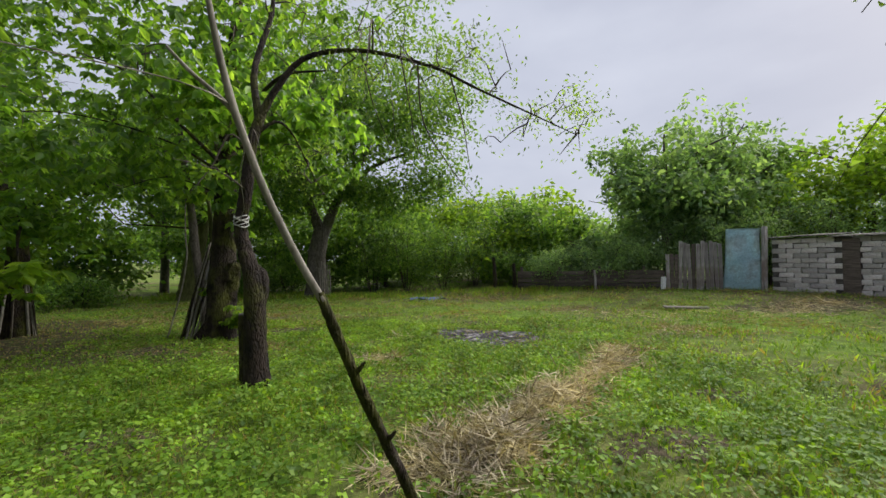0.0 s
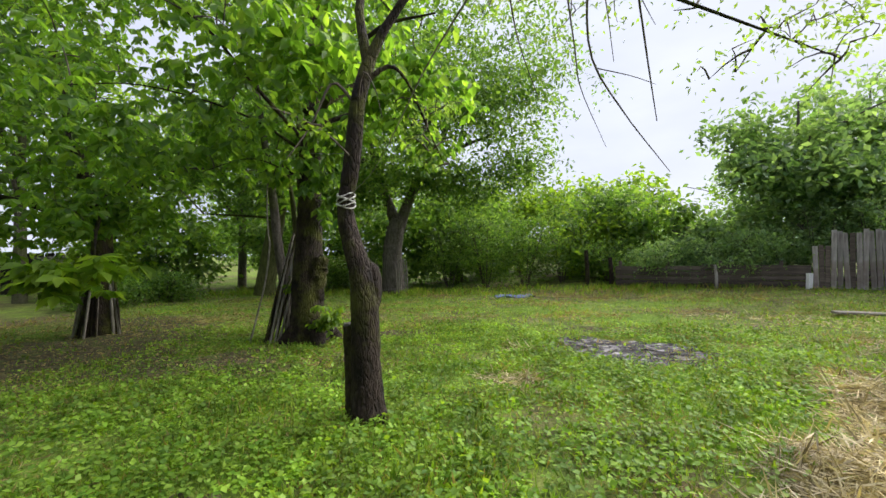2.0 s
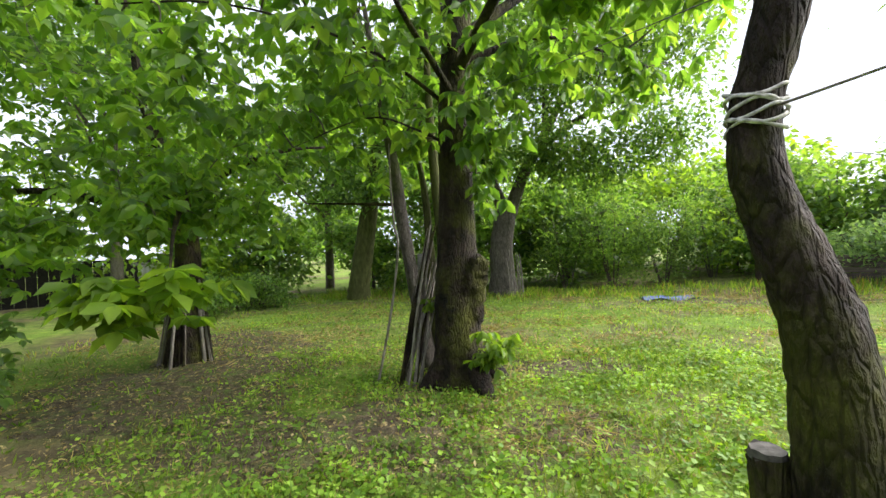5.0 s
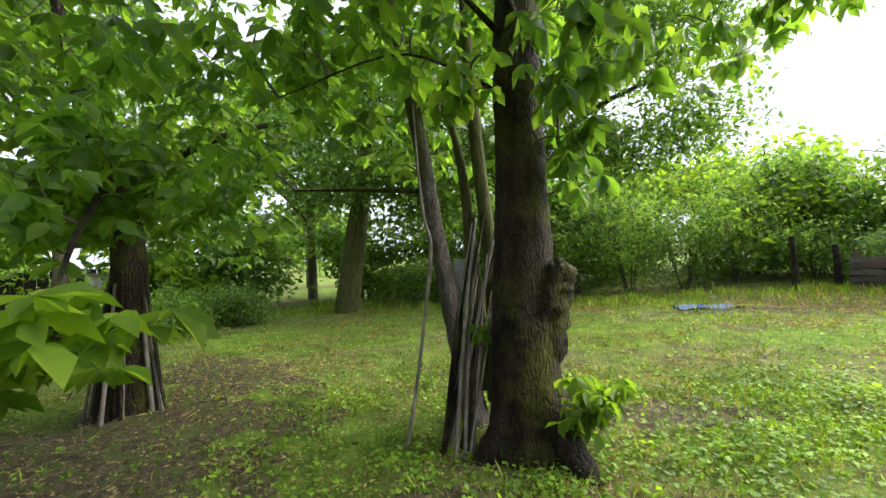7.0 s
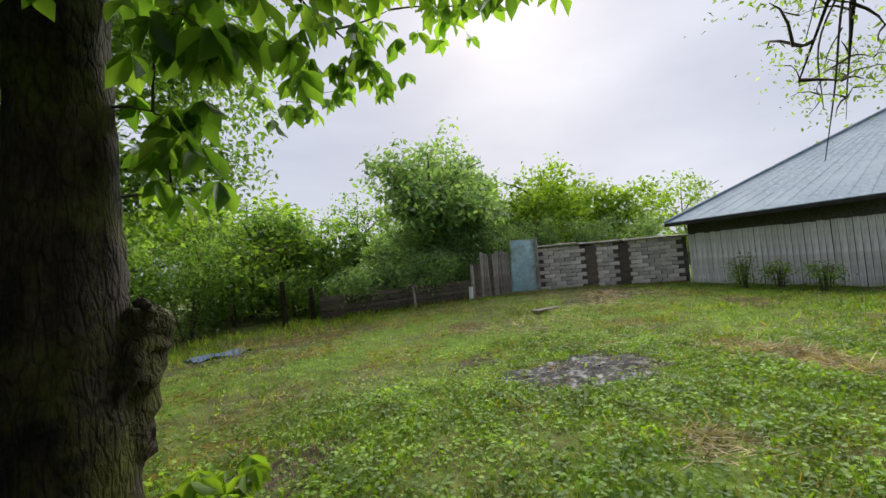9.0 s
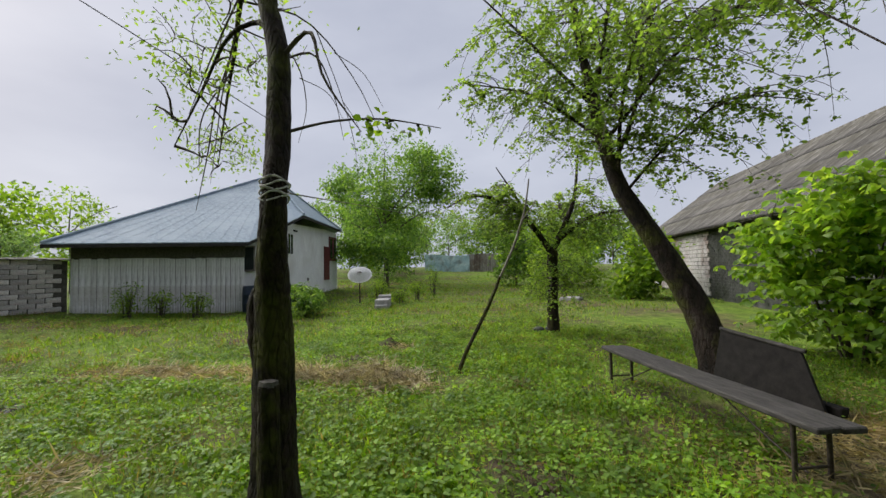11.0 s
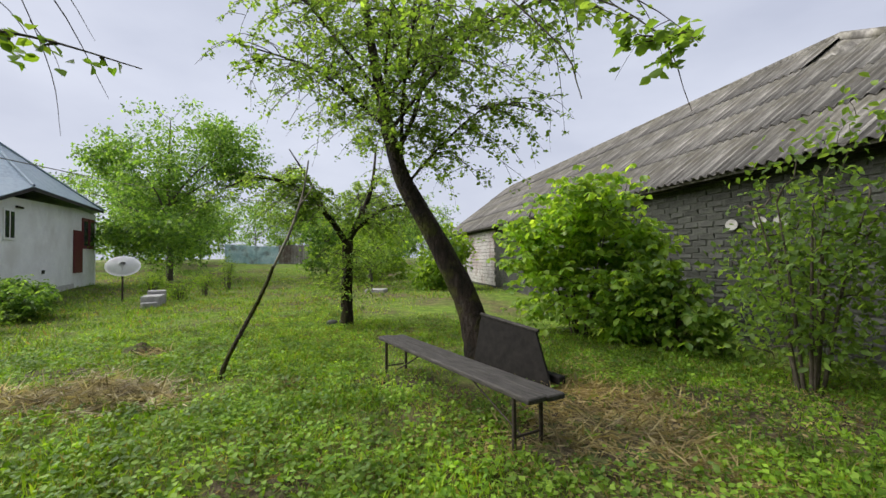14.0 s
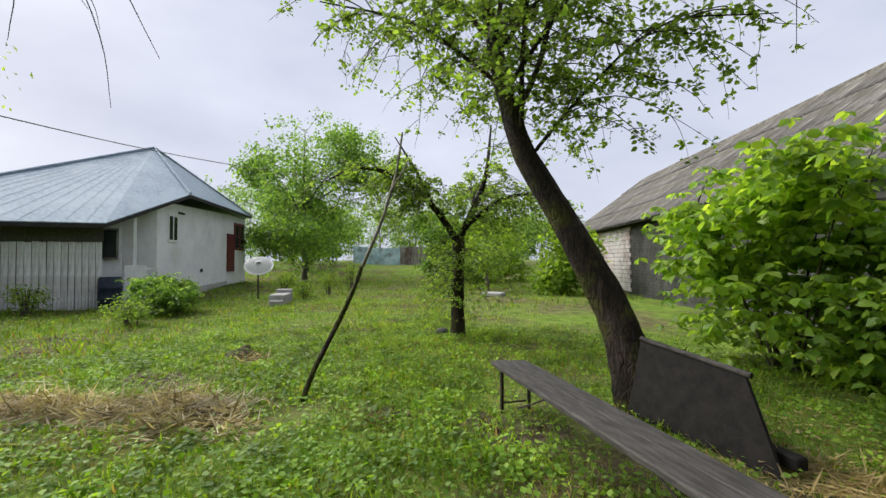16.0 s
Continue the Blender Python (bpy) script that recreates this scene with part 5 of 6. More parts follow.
def build_background():
    # dark and light trees behind the gate and the block wall
    leafy_tree(9.2, 18.0, 7.0, 2.9, "leaf_blue", 201, "dense cool-green tree behind the board fence", 330, 26, 0.17, low=0.05)
    leafy_tree(12.8, 20.0, 8.2, 3.0, "leaf_blue", 203, "tall cool-green tree behind the gate", 300, 26, 0.17, low=0.1)
    leafy_tree(15.6, 16.0, 6.4, 2.6, "leaf_yel", 205, "yellow-green tree behind the block wall", 220, 22, 0.17, low=0.1)
    leafy_tree(18.6, 13.6, 5.2, 2.2, "leaf_yel", 207, "light green tree behind the block wall", 170, 20, 0.17, low=0.1)
    leafy_tree(22.5, 19.5, 6.4, 3.2, "leaf_far", 209, "green tree far behind the block wall", 220, 22, 0.2, low=0.1)
    leafy_tree(14.8, 21.5, 6.2, 3.0, "leaf_far", 211, "green tree behind the gate", 200, 22, 0.2, low=0.1)
    leafy_tree(3.4, 22.5, 4.6, 2.4, "leaf_far", 213, "round greyish green tree behind the fence post", 200, 22, 0.14, low=0.1)
    leafy_tree(-0.5, 25.5, 5.4, 3.0, "leaf_yel", 215, "yellow-green tree beyond the hedge", 200, 22, 0.2, low=0.05)
    leafy_tree(5.5, 28.0, 6.0, 3.6, "leaf_yel", 217, "yellow-green tree far beyond the fence", 220, 22, 0.22, low=0.05)
    leafy_tree(-3.5, 22.0, 5.2, 2.8, "leaf_far", 219, "green tree beyond the hedge", 200, 22, 0.2, low=0.05)
    # left side
    for k, (x, y, h, r, m) in enumerate(((-14.0, 20.0, 11.5, 3.8, "leaf_far"), (-17.5, 13.0, 12.0, 3.6, "leaf_far"), (-20.0, 20.5, 12.0, 4.2, "leaf_yel"), (-9.0, 22.5, 11.5, 3.8, "leaf_far"), (-13.5, 3.0, 10.0, 3.4, "leaf_far"), (-22.0, 7.0, 11.0, 4.0, "leaf_yel"))):
        leafy_tree(x, y, h, r, m, 231 + 3 * k, "tall green tree at the wooded edge of the yard", 270, 20, 0.19, low=0.15)
    # hedge along the far edge
    spots = [(-12.6, 13.9, 1.0), (-8.4, 17.6, 1.4), (-7.0, 18.2, 1.6), (-3.4, 18.6, 2.9), (-1.9, 18.9, 3.1), (-0.3, 19.1, 2.8), (1.2, 19.4, 2.6), (-12.9, 11.9, 1.0), (3.0, 19.0, 1.7), (4.5, 17.3, 1.45), (6.0, 16.7, 1.55), (7.1, 16.2, 1.75), (8.6, 16.2, 2.6), (9.9, 15.7, 2.7), (11.6, 15.6, 2.9), (13.2, 14.6, 2.9), (14.4, 13.0, 2.7), (14.6, 11.2, 2.6)]
    for k, (x, y, h) in enumerate(spots):
        bush(x, y, 1.25, 1.0, h, "leaf_blue" if x > 4 else "leaf_far", 301 + 3 * k, "leafy green hedge bush at the far edge", 150, 24, 0.11, 0.2, "hedge_bush", cat="hedge bush")
    # near bushes
    bush(-2.3, -2.9, 1.5, 1.1, 2.75, "leaf_bush", 401, "large bright green bush with lobed leaves beside the barn", 230, 9, 0.13, 0.17, "bush", 1, 4, 0.62, "bush", 0.7)
    bush(-3.7, -2.8, 0.9, 0.8, 1.3, "leaf_bush", 404, "low bright green bush with lobed leaves by the barn", 80, 8, 0.12, 0.15, "bush", 1, 4, 0.62, "bush", 0.7)
    bush(-5.3, -1.3, 0.8, 0.8, 2.5, "leaf_apple", 407, "loose thin-leaved shrub in front of the barn", 210, 15, 0.08, 0.16, "shrub", 1, 0, 0.55, "shrub")
    bush(-9.4, 5.2, 1.3, 1.1, 1.5, "leaf_far", 416, "dark leafy undergrowth beside the shaded tree", 110, 10, 0.12, 0.15, "bush", 1, 3)
    bush(9.4, 2.7, 0.85, 0.8, 1.0, "leaf_far", 410, "dense dark green peony bush near the house", 110, 14, 0.11, 0.12, "bush", 1, 3, 0.4)
    bush(7.6, 3.4, 0.6, 0.5, 0.62, "leaf_apple", 413, "small leafy shrub near the house", 60, 12, 0.08, 0.1)
    for k, (x, y, h) in enumerate(((11.7, 7.4, 0.95), (11.6, 6.5, 0.8), (11.4, 5.5, 0.9), (14.2, -1.9, 0.8), (16.0, -2.6, 0.9), (11.5, -1.8, 0.6), (13.0, -3.3, 1.0), (15.5, -5.5, 1.6))):
        bush(x, y, 0.45, 0.4, h, "leaf_apple" if k < 3 else "leaf_yel", 420 + 3 * k, "loose green weeds and shrubs by the house", 45, 12, 0.08, 0.12, "shrub")
    # beyond the apple trees
    leafy_tree(24.5, -6.4, 11.2, 5.4, "leaf_far", 451, "tall green tree standing beside the house", 760, 24, 0.15, low=0.06)
    leafy_tree(12.0, -11.5, 3.8, 1.5, "leaf_yel", 454, "small light green tree at the garden's end", 110, 20, 0.12, low=0.2, trunk_r=0.10)
    leafy_tree(41.0, -11.0, 7.5, 3.2, "leaf_far", 457, "green tree far down the garden", 180, 20, 0.22)
    leafy_tree(38.0, -27.0, 7.0, 3.6, "leaf_far", 460, "green tree far down the garden", 180, 20, 0.22)
    leafy_tree(24.0, -21.0, 4.0, 2.2, "leaf_yel", 463, "light green tree far down the garden", 140, 20, 0.2, low=0.1)
    leafy_tree(38.0, -10.0, 7.5, 3.6, "leaf_far", 466, "green tree far behind the house", 180, 20, 0.24)
    leafy_tree(9.5, -9.2, 2.6, 1.1, "leaf_apple", 469, "young tree in the garden", 60, 16, 0.10, low=0.2, trunk_r=0.05)
    for k, (x, y, h, r, m) in enumerate(((-11.5, 19.5, 3.2, 1.8, "leaf_far"), (-8.6, 20.2, 4.4, 2.2, "leaf_far"), (-3.6, 20.4, 4.0, 2.0, "leaf_far"), (-14.5, 16.5, 3.4, 1.9, "leaf_far"), (-16.0, 14.8, 3.0, 1.8, "leaf_yel"), (-15.0, 4.5, 3.2, 1.9, "leaf_far"),
                                         (-6.0, 20.0, 3.6, 2.0, "leaf_far"), (-13.0, -2.0, 4.5, 2.4, "leaf_far"), (2.2, 20.6, 3.0, 1.8, "leaf_yel"), (5.0, 20.2, 3.6, 1.9, "leaf_far"), (6.4, 18.6, 2.6, 1.5, "leaf_blue"), (12.8, 17.2, 3.6, 2.0, "leaf_far"),
                                         (40.0, -15.0, 7.5, 3.2, "leaf_far"), (46.0, -8.0, 9.0, 4.5, "leaf_far"), (48.0, -16.0, 9.0, 4.5, "leaf_far"), (43.0, -27.0, 8.5, 4.5, "leaf_yel"), (36.0, -31.0, 8.0, 4.5, "leaf_far"), (28.0, -29.0, 7.5, 4.0, "leaf_far"), (21.0, -27.0, 7.0, 4.0, "leaf_far"), (36.0, -4.0, 8.5, 4.0, "leaf_far"), (50.0, -23.0, 9.0, 5.0, "leaf_far"), (15.0, -13.5, 2.6, 1.1, "leaf_yel"), (42.0, -22.0, 8.0, 4.0, "leaf_far"), (46.0, -30.0, 8.0, 4.5, "leaf_far"), (25.0, -19.5, 4.6, 2.0, "leaf_yel"), (34.0, -33.0, 7.0, 4.0, "leaf_far"), (19.5, -14.5, 4.6, 1.8, "leaf_far"), (31.0, -9.0, 6.0, 2.6, "leaf_yel"), (16.0, -16.5, 3.6, 1.8, "leaf_yel"), (6.8, -11.0, 3.2, 1.3, "leaf_yel"), (-24.0, 14.0, 7.0, 3.4, "leaf_yel"), (-19.0, 27.0, 8.0, 4.0, "leaf_far"), (-8.0, 29.0, 7.5, 4.0, "leaf_yel"), (12.0, 27.0, 7.0, 4.0, "leaf_far"), (27.0, 12.0, 6.5, 3.2, "leaf_yel"), (30.0, 4.0, 7.0, 3.4, "leaf_far"))):
        leafy_tree(x, y, h, r, m, 551 + 3 * k, "leafy green undergrowth tree round the yard", 110, 20, 0.17, low=0.02, trunk_r=0.07)
    for k, (x, y, h) in enumerate(((60, 45, 9), (45, 60, 9), (20, 70, 9), (-10, 70, 10), (-40, 60, 10), (-60, 30, 10), (75, 10, 9), (70, -25, 9), (50, -55, 9), (-60, -10, 9), (-40, -40, 9), (10, -60, 9))):
        leafy_tree(x, y, h, 8.0, "leaf_far", 501 + 3 * k, "wooded horizon tree beyond the gardens", 160, 18, 0.55, low=0.0, spread=0.8)


build_background()


def spur_crown(parent, limbs, n, length, seed, mat, leaf=0.06, per=4, droop=0.7, knots=9, sides=3):
    """Drooping twigs along the limbs, with leaves in small rosettes on them."""
    g = np.random.default_rng(seed)
    pts = np.array([q for s in limbs for q in along(s, 26)[4:20]])
    tw, at, ax, sz = [], [], [], []
    mid = pts.mean(0)

    def grow(p0, d, L, r, k):
        u = np.linspace(0, 1, 5)[:, None]
        path = p0 + d * L * u + np.array([0, 0, -droop]) * L * u ** 2 + g.normal(0, 0.035, (5, 3)) * L * u
        tw.append(tube([(*q, r * (1 - 0.75 * i / 4)) for i, q in enumerate(path)], 7, 4))
        for t in np.sort(g.uniform(0.22, 1.0, k)):
            i = min(int(t * 4), 3)
            c = path[i] + (path[i + 1] - path[i]) * (t * 4 - i)
            m = int(g.integers(max(per - 2, 2), per + 3))
            a = g.random(m) * 6.28
            at.append(np.repeat(c[None], m, 0) + g.normal(0, 0.028, (m, 3)))
            ax.append(np.stack([np.cos(a), np.sin(a), g.uniform(-0.7, 0.5, m)], -1))
            sz.append(leaf * g.uniform(0.55, 1.3, m))
        return path

    for _ in range(n):
        p0 = pts[g.integers(len(pts))]
        a = g.random() * 6.28
        out = unit(p0 - mid) * np.array([0.6, 0.6, 0])
        d = unit(np.array([math.cos(a), math.sin(a), g.uniform(-0.1, 0.9)]) + out)
        L = length * g.uniform(0.5, 1.3)
        path = grow(p0, d, L, 0.008, knots)
        for _ in range(sides):
            i = g.integers(1, 4)
            b = g.random() * 6.28
            grow(path[i], unit(np.array([math.cos(b), math.sin(b), g.uniform(-0.5, 0.4)])), L * g.uniform(0.25, 0.5), 0.005, max(knots // 2, 2))
    p, axis, size = np.vstack(at), np.vstack(ax), np.concatenate(sz)
    v, f = leaf_arrays(p, axis, size, 0.62, 0.45, 0.12, 1, g)
    put("crown", v, f, mat, parent)
    v, f = join(tw)
    put("twigwork", v, f, "twig", parent, kind="stuff")


def apple(label, trunk, limbs, n, length, size, seed, mat="leaf_apple", trunk_mat="bark", thin=0.6, droop=0.7):
    t = thing("apple_tree", label, "tree")
    v, f = tube(trunk, 50, 16, 0.05, seed)
    put("trunk", v, f, trunk_mat, t, smooth=True)
    bare = []
    for k, s in enumerate(limbs):
        s = [(x, y, z, r * thin) for x, y, z, r in s]
        limb(t, s, trunk_mat, 18, 8, 0.06, seed + k + 1)
        bare.append(s)
    spur_crown(t, [s[:4] if s[-1][0] < -4 else s for s in bare] + [trunk[-3:]], n, length, seed + 20, mat, size, droop=droop)
    for k, s in enumerate(bare):
        if len(s) == 5 and s[-1][0] < -4:
            spur_crown(t, [s[-3:]], 9, 0.22, seed + 40 + k, mat, 0.075, 4, 0.5, 3, 0)
    return t


apple("leaning apple tree growing beside the bench", 
      [(-1.88, -0.30, -0.1, 0.27), (-1.84, -0.26, 0.1, 0.22), (-1.73, -0.24, 0.6, 0.185), (-1.57, -0.18, 1.05, 0.165), (-1.23, 0.10, 1.9, 0.132), (-0.98, 0.32, 2.5, 0.115), (-0.84, 0.44, 3.1, 0.095), (-0.74, 0.58, 3.9, 0.07), (-0.62, 0.72, 5.1, 0.045), (-0.5, 0.75, 7.0, 0.015)],
      [[(-0.95, 0.34, 2.6, 0.05), (-1.3, 0.7, 3.4, 0.04), (-2.1, 1.4, 3.9, 0.022), (-3.3, 2.4, 3.35, 0.012), (-4.2, 3.05, 2.35, 0.006), (-4.38, 3.22, 2.0, 0.003)],
       [(-0.85, 0.44, 2.9, 0.05), (-0.3, -0.1, 3.7, 0.035), (0.3, -0.6, 4.4, 0.015)],
       [(-0.75, 0.5, 3.3, 0.045), (-0.1, 1.1, 4.0, 0.03), (0.6, 1.9, 4.3, 0.012)],
       [(-0.7, 0.55, 3.5, 0.04), (-1.2, 0.0, 4.4, 0.03), (-2.0, -0.5, 5.0, 0.012)],
       [(-0.85, 0.45, 3.2, 0.045), (-2.2, 0.6, 4.0, 0.028), (-3.6, 1.3, 3.6, 0.014), (-4.4, 2.05, 2.75, 0.007), (-4.62, 2.33, 2.15, 0.003)],
       [(-0.90, 0.40, 2.85, 0.06), (-1.15, 0.25, 3.5, 0.05), (-1.30, 0.15, 4.4, 0.035), (-1.5, 0.0, 5.4, 0.012)],
       [(-0.80, 0.47, 3.6, 0.05), (0.0, 1.1, 4.9, 0.035), (0.7, 1.7, 6.0, 0.012)],
       [(-0.78, 0.48, 4.0, 0.045), (-1.5, 1.0, 5.0, 0.03), (-2.2, 1.4, 5.5, 0.012)],
       [(-0.76, 0.48, 4.2, 0.045), (-0.5, -0.4, 5.2, 0.03), (-0.2, -1.2, 5.9, 0.012)],
       [(-1.0, 0.3, 2.45, 0.035), (-1.5, 0.1, 3.0, 0.025), (-2.3, 0.2, 3.3, 0.015), (-3.1, 0.3, 3.0, 0.006)]],
      270, 1.10, 0.056, 601)

apple("low spreading apple tree in the middle of the lawn",
      [(2.17, -1.38, -0.1, 0.17), (2.15, -1.36, 0.1, 0.135), (2.13, -1.34, 0.7, 0.115), (2.11, -1.34, 1.35, 0.115), (2.09, -1.34, 1.85, 0.11)],
      [[(2.09, -1.34, 1.8, 0.09), (1.95, -1.6, 2.4, 0.075), (1.85, -1.8, 3.0, 0.05), (1.9, -2.0, 4.0, 0.02)],
       [(2.1, -1.33, 1.75, 0.085), (2.18, -0.9, 2.3, 0.07), (2.32, -0.35, 2.8, 0.055), (2.43, 0.46, 2.95, 0.035), (2.6, 1.0, 2.7, 0.012)],
       [(2.2, -0.85, 2.35, 0.05), (2.5, -0.7, 3.0, 0.035), (2.8, -0.4, 3.7, 0.012)],
       [(2.05, -1.4, 2.0, 0.06), (1.4, -1.8, 2.5, 0.045), (0.7, -2.3, 2.6, 0.015)],
       [(1.95, -1.6, 2.4, 0.05), (2.6, -2.1, 2.9, 0.035), (3.2, -2.6, 3.0, 0.012)]],
      165, 1.0, 0.060, 631, "leaf_apple", "bark", 0.85, 0.75)


# ---- far garden fence, blocks, small things ----
def build_far_things():
    f = thing("far_fence", "pale grey picket fence at the end of the garden", "fence")
    a, b = Vector((33.8, -19.6)), Vector((31.8, -22.1))
    for k in range(24):
        p = a.lerp(b, k / 23)
        part("picket", box((0.16, 0.03, 1.9 + random.uniform(-0.1, 0.1)), (p.x, p.y, gz(p.x, p.y) + 0.95), 0, Matrix.Rotation(math.atan2(-2.5, -2.0), 4, "Z")), "wood_grey", f)
    g = thing("metal_fence", "blue-grey sheet metal fence at the end of the garden", "fence")
    for k in range(5):
        part("sheet", box((0.98, 0.04, 1.75), (36.4 - k * 0.6, -16.2 - k * 0.78, gz(36.4 - k * 0.6, -16.2 - k * 0.78) + 0.9), 0, Matrix.Rotation(math.atan2(-0.78, -0.6), 4, "Z")), "sheet", g)
    c = thing("concrete_blocks", "low stack of grey concrete blocks on the lawn", "blocks")
    for k, (x, y, z, sx, sy, sz) in enumerate(((10.2, -0.55, 0.17, 0.9, 0.5, 0.34), (10.9, -0.9, 0.22, 0.5, 0.5, 0.44), (9.9, -0.35, 0.08, 0.6, 0.4, 0.18))):
        part("block", box((sx, sy, sz), (x, y, z), 0.02, Matrix.Rotation(-0.5 + 0.1 * k, 4, "Z")), "concrete", c)
    w = tagged(part("well_slab", box((0.8, 0.7, 0.16), (0, 0, 0), 0.03), "concrete"), "low grey concrete slab on the lawn", "slab")
    w.matrix_world = pose(7.9, -7.9, 0.08, 0, 0, 30)
    for x, y in ((2.45, -1.55), (2.55, -1.3)):
        bm = bmesh.new()
        bmesh.ops.create_icosphere(bm, subdivisions=2, radius=0.12)
        for v in bm.verts:
            v.co = Vector((v.co.x * 1.3, v.co.y, v.co.z * 0.6)) * random.uniform(0.9, 1.1)
        tagged(part("stone", bm, "barn_wall", smooth=True), "grey stone at the apple tree's foot", "stone").matrix_world = pose(x, y, 0.05)
    d = thing("dark_fence", "dark board fence behind the trees", "fence")
    a, b = Vector((-27.0, 9.0)), Vector((-21.0, 17.0))
    for k in range(30):
        p = a.lerp(b, k / 29)
        part("board", box((0.33, 0.03, 1.75), (p.x, p.y, 0.9), 0, Matrix.Rotation(math.atan2(8, 6), 4, "Z")), "wood_dark", d)
    h = thing("whitewashed_hut", "small whitewashed hut behind the trees", "hut")
    part("wall", box((1.4, 1.3, 1.5), (-17.6, 14.9, 0.75)), "white_board", h)
    part("roof", box((1.7, 1.6, 0.10), (-17.6, 14.9, 1.55)), "slate", h)
    part("doorway", box((0.45, 0.04, 1.1), (-17.4, 14.23, 0.56)), "black", h)


build_far_things()


# ---- ash, straw, soil ----
def patch(name, cx, cy, rx, ry, turn, mat, label, cat, height=0.03, seed=0, rings=18, sides=64):
    """A low irregular mound that fades into the ground at its rim."""
    g = np.random.default_rng(seed)
    ph = g.random(6) * 6.28
    v = [(cx, cy, gz(cx, cy) + height)]
    ct, st = math.cos(turn), math.sin(turn)
    for k in range(1, rings + 1):
        for j in range(sides):
            a = 2 * math.pi * j / sides
            rim = 1 + 0.16 * math.sin(2 * a + ph[0]) + 0.12 * math.sin(5 * a + ph[1]) + 0.06 * math.sin(29 * a + ph[4]) + 0.07 * math.sin(9 * a + ph[2]) + 0.05 * math.sin(17 * a + ph[3])
            r = k / rings * rim
            x, y = rx * r * math.cos(a), ry * r * math.sin(a)
            x, y = cx + x * ct - y * st, cy + x * st + y * ct
            z = gz(x, y) + height * (1 - (k / rings) ** 2) - 0.012 * (k == rings) + g.normal(0, 0.008) * (k < rings)
            v.append((x, y, z))
    f = [(0, 1 + j, 1 + (j + 1) % sides) for j in range(sides)]
    for k in range(rings - 1):
        for j in range(sides):
            a, b = 1 + k * sides + j, 1 + k * sides + (j + 1) % sides
            f.append((a, a + sides, b + sides, b))
    ob = put(name, np.array(v), f, mat, smooth=True)
    return tagged(ob, label, cat, kind="structure")


PATCHES = [(1.08, 7.95, 1.36, 0.84, -0.6)]
patch("ash_patch", 1.08, 7.95, 1.36, 0.84, -0.6, "ash", "burnt fire spot of grey ash and char on the lawn", "ash patch", 0.035, 3)
for k, (x, y, r) in enumerate(((0.75, 8.15, 0.014), (1.3, 7.8, 0.012), (1.55, 7.55, 0.016))):
    v, f = tube([(x - 0.11, y + 0.05 * math.sin(k * 2.0), 0.035, r), (x, y, 0.045, r * 1.1), (x + 0.12, y - 0.06 * math.cos(k * 1.7), 0.035, r * 0.6)], 7, 8, 0.2, 900 + k)
    tagged(put("charred_stick", v, f, "wood_dark", smooth=True), "short charred stick lying in the ash", "stick")


def straw_heap(cx, cy, rx, ry, turn, n, seed, label, height=0.10, size=0.22, mat="straw"):
    g = np.random.default_rng(seed)
    a = g.random(n) * 6.28
    r = np.sqrt(g.random(n))
    lump = 1 + 0.3 * np.sin(3 * a + seed) + 0.2 * np.sin(7 * a)
    x, y = rx * r * lump * np.cos(a), ry * r * lump * np.sin(a)
    ct, st = math.cos(turn), math.sin(turn)
    X, Y = cx + x * ct - y * st, cy + x * st + y * ct
    hump = height * np.maximum(1 - r ** 1.5, 0.05) * (0.6 + 0.8 * np.abs(np.sin(X * 5) * np.cos(Y * 6)))
    tufts = max(n // 60, 3)
    pick = g.integers(0, tufts, n)
    loose = g.random(n) < 0.35
    tx, ty, th = X[:tufts], Y[:tufts], hump[:tufts] * g.uniform(0.4, 1.5, tufts)
    near = 0.10 * (rx + ry)
    ox, oy = g.normal(0, near, n), g.normal(0, near, n)
    X, Y = np.where(loose, X, tx[pick] + ox), np.where(loose, Y, ty[pick] + oy)
    hump = np.where(loose, 0.3 * hump, th[pick] * np.exp(-(ox ** 2 + oy ** 2) / (1.6 * near ** 2)))
    p = np.stack([X, Y, ground_z(X, Y) + 0.012 + hump * (0.4 + 0.6 * g.random(n))], -1)
    way = g.random(tufts) * 6.28
    axis = g.normal(0, 0.6, (n, 3)) * np.array([1, 1, 0.45]) + np.stack([np.cos(way[pick]), np.sin(way[pick]), np.zeros(n)], -1) * 0.7
    v, f = leaf_arrays(p, axis, size * (0.4 + 0.9 * g.random(n)), 0.05, 0.5, 0.01, 0, g)
    v[:, 2] = np.maximum(v[:, 2], ground_z(v[:, 0], v[:, 1]) + 0.004)
    tagged(put("straw", v, f, mat), label, "straw", kind="stuff")


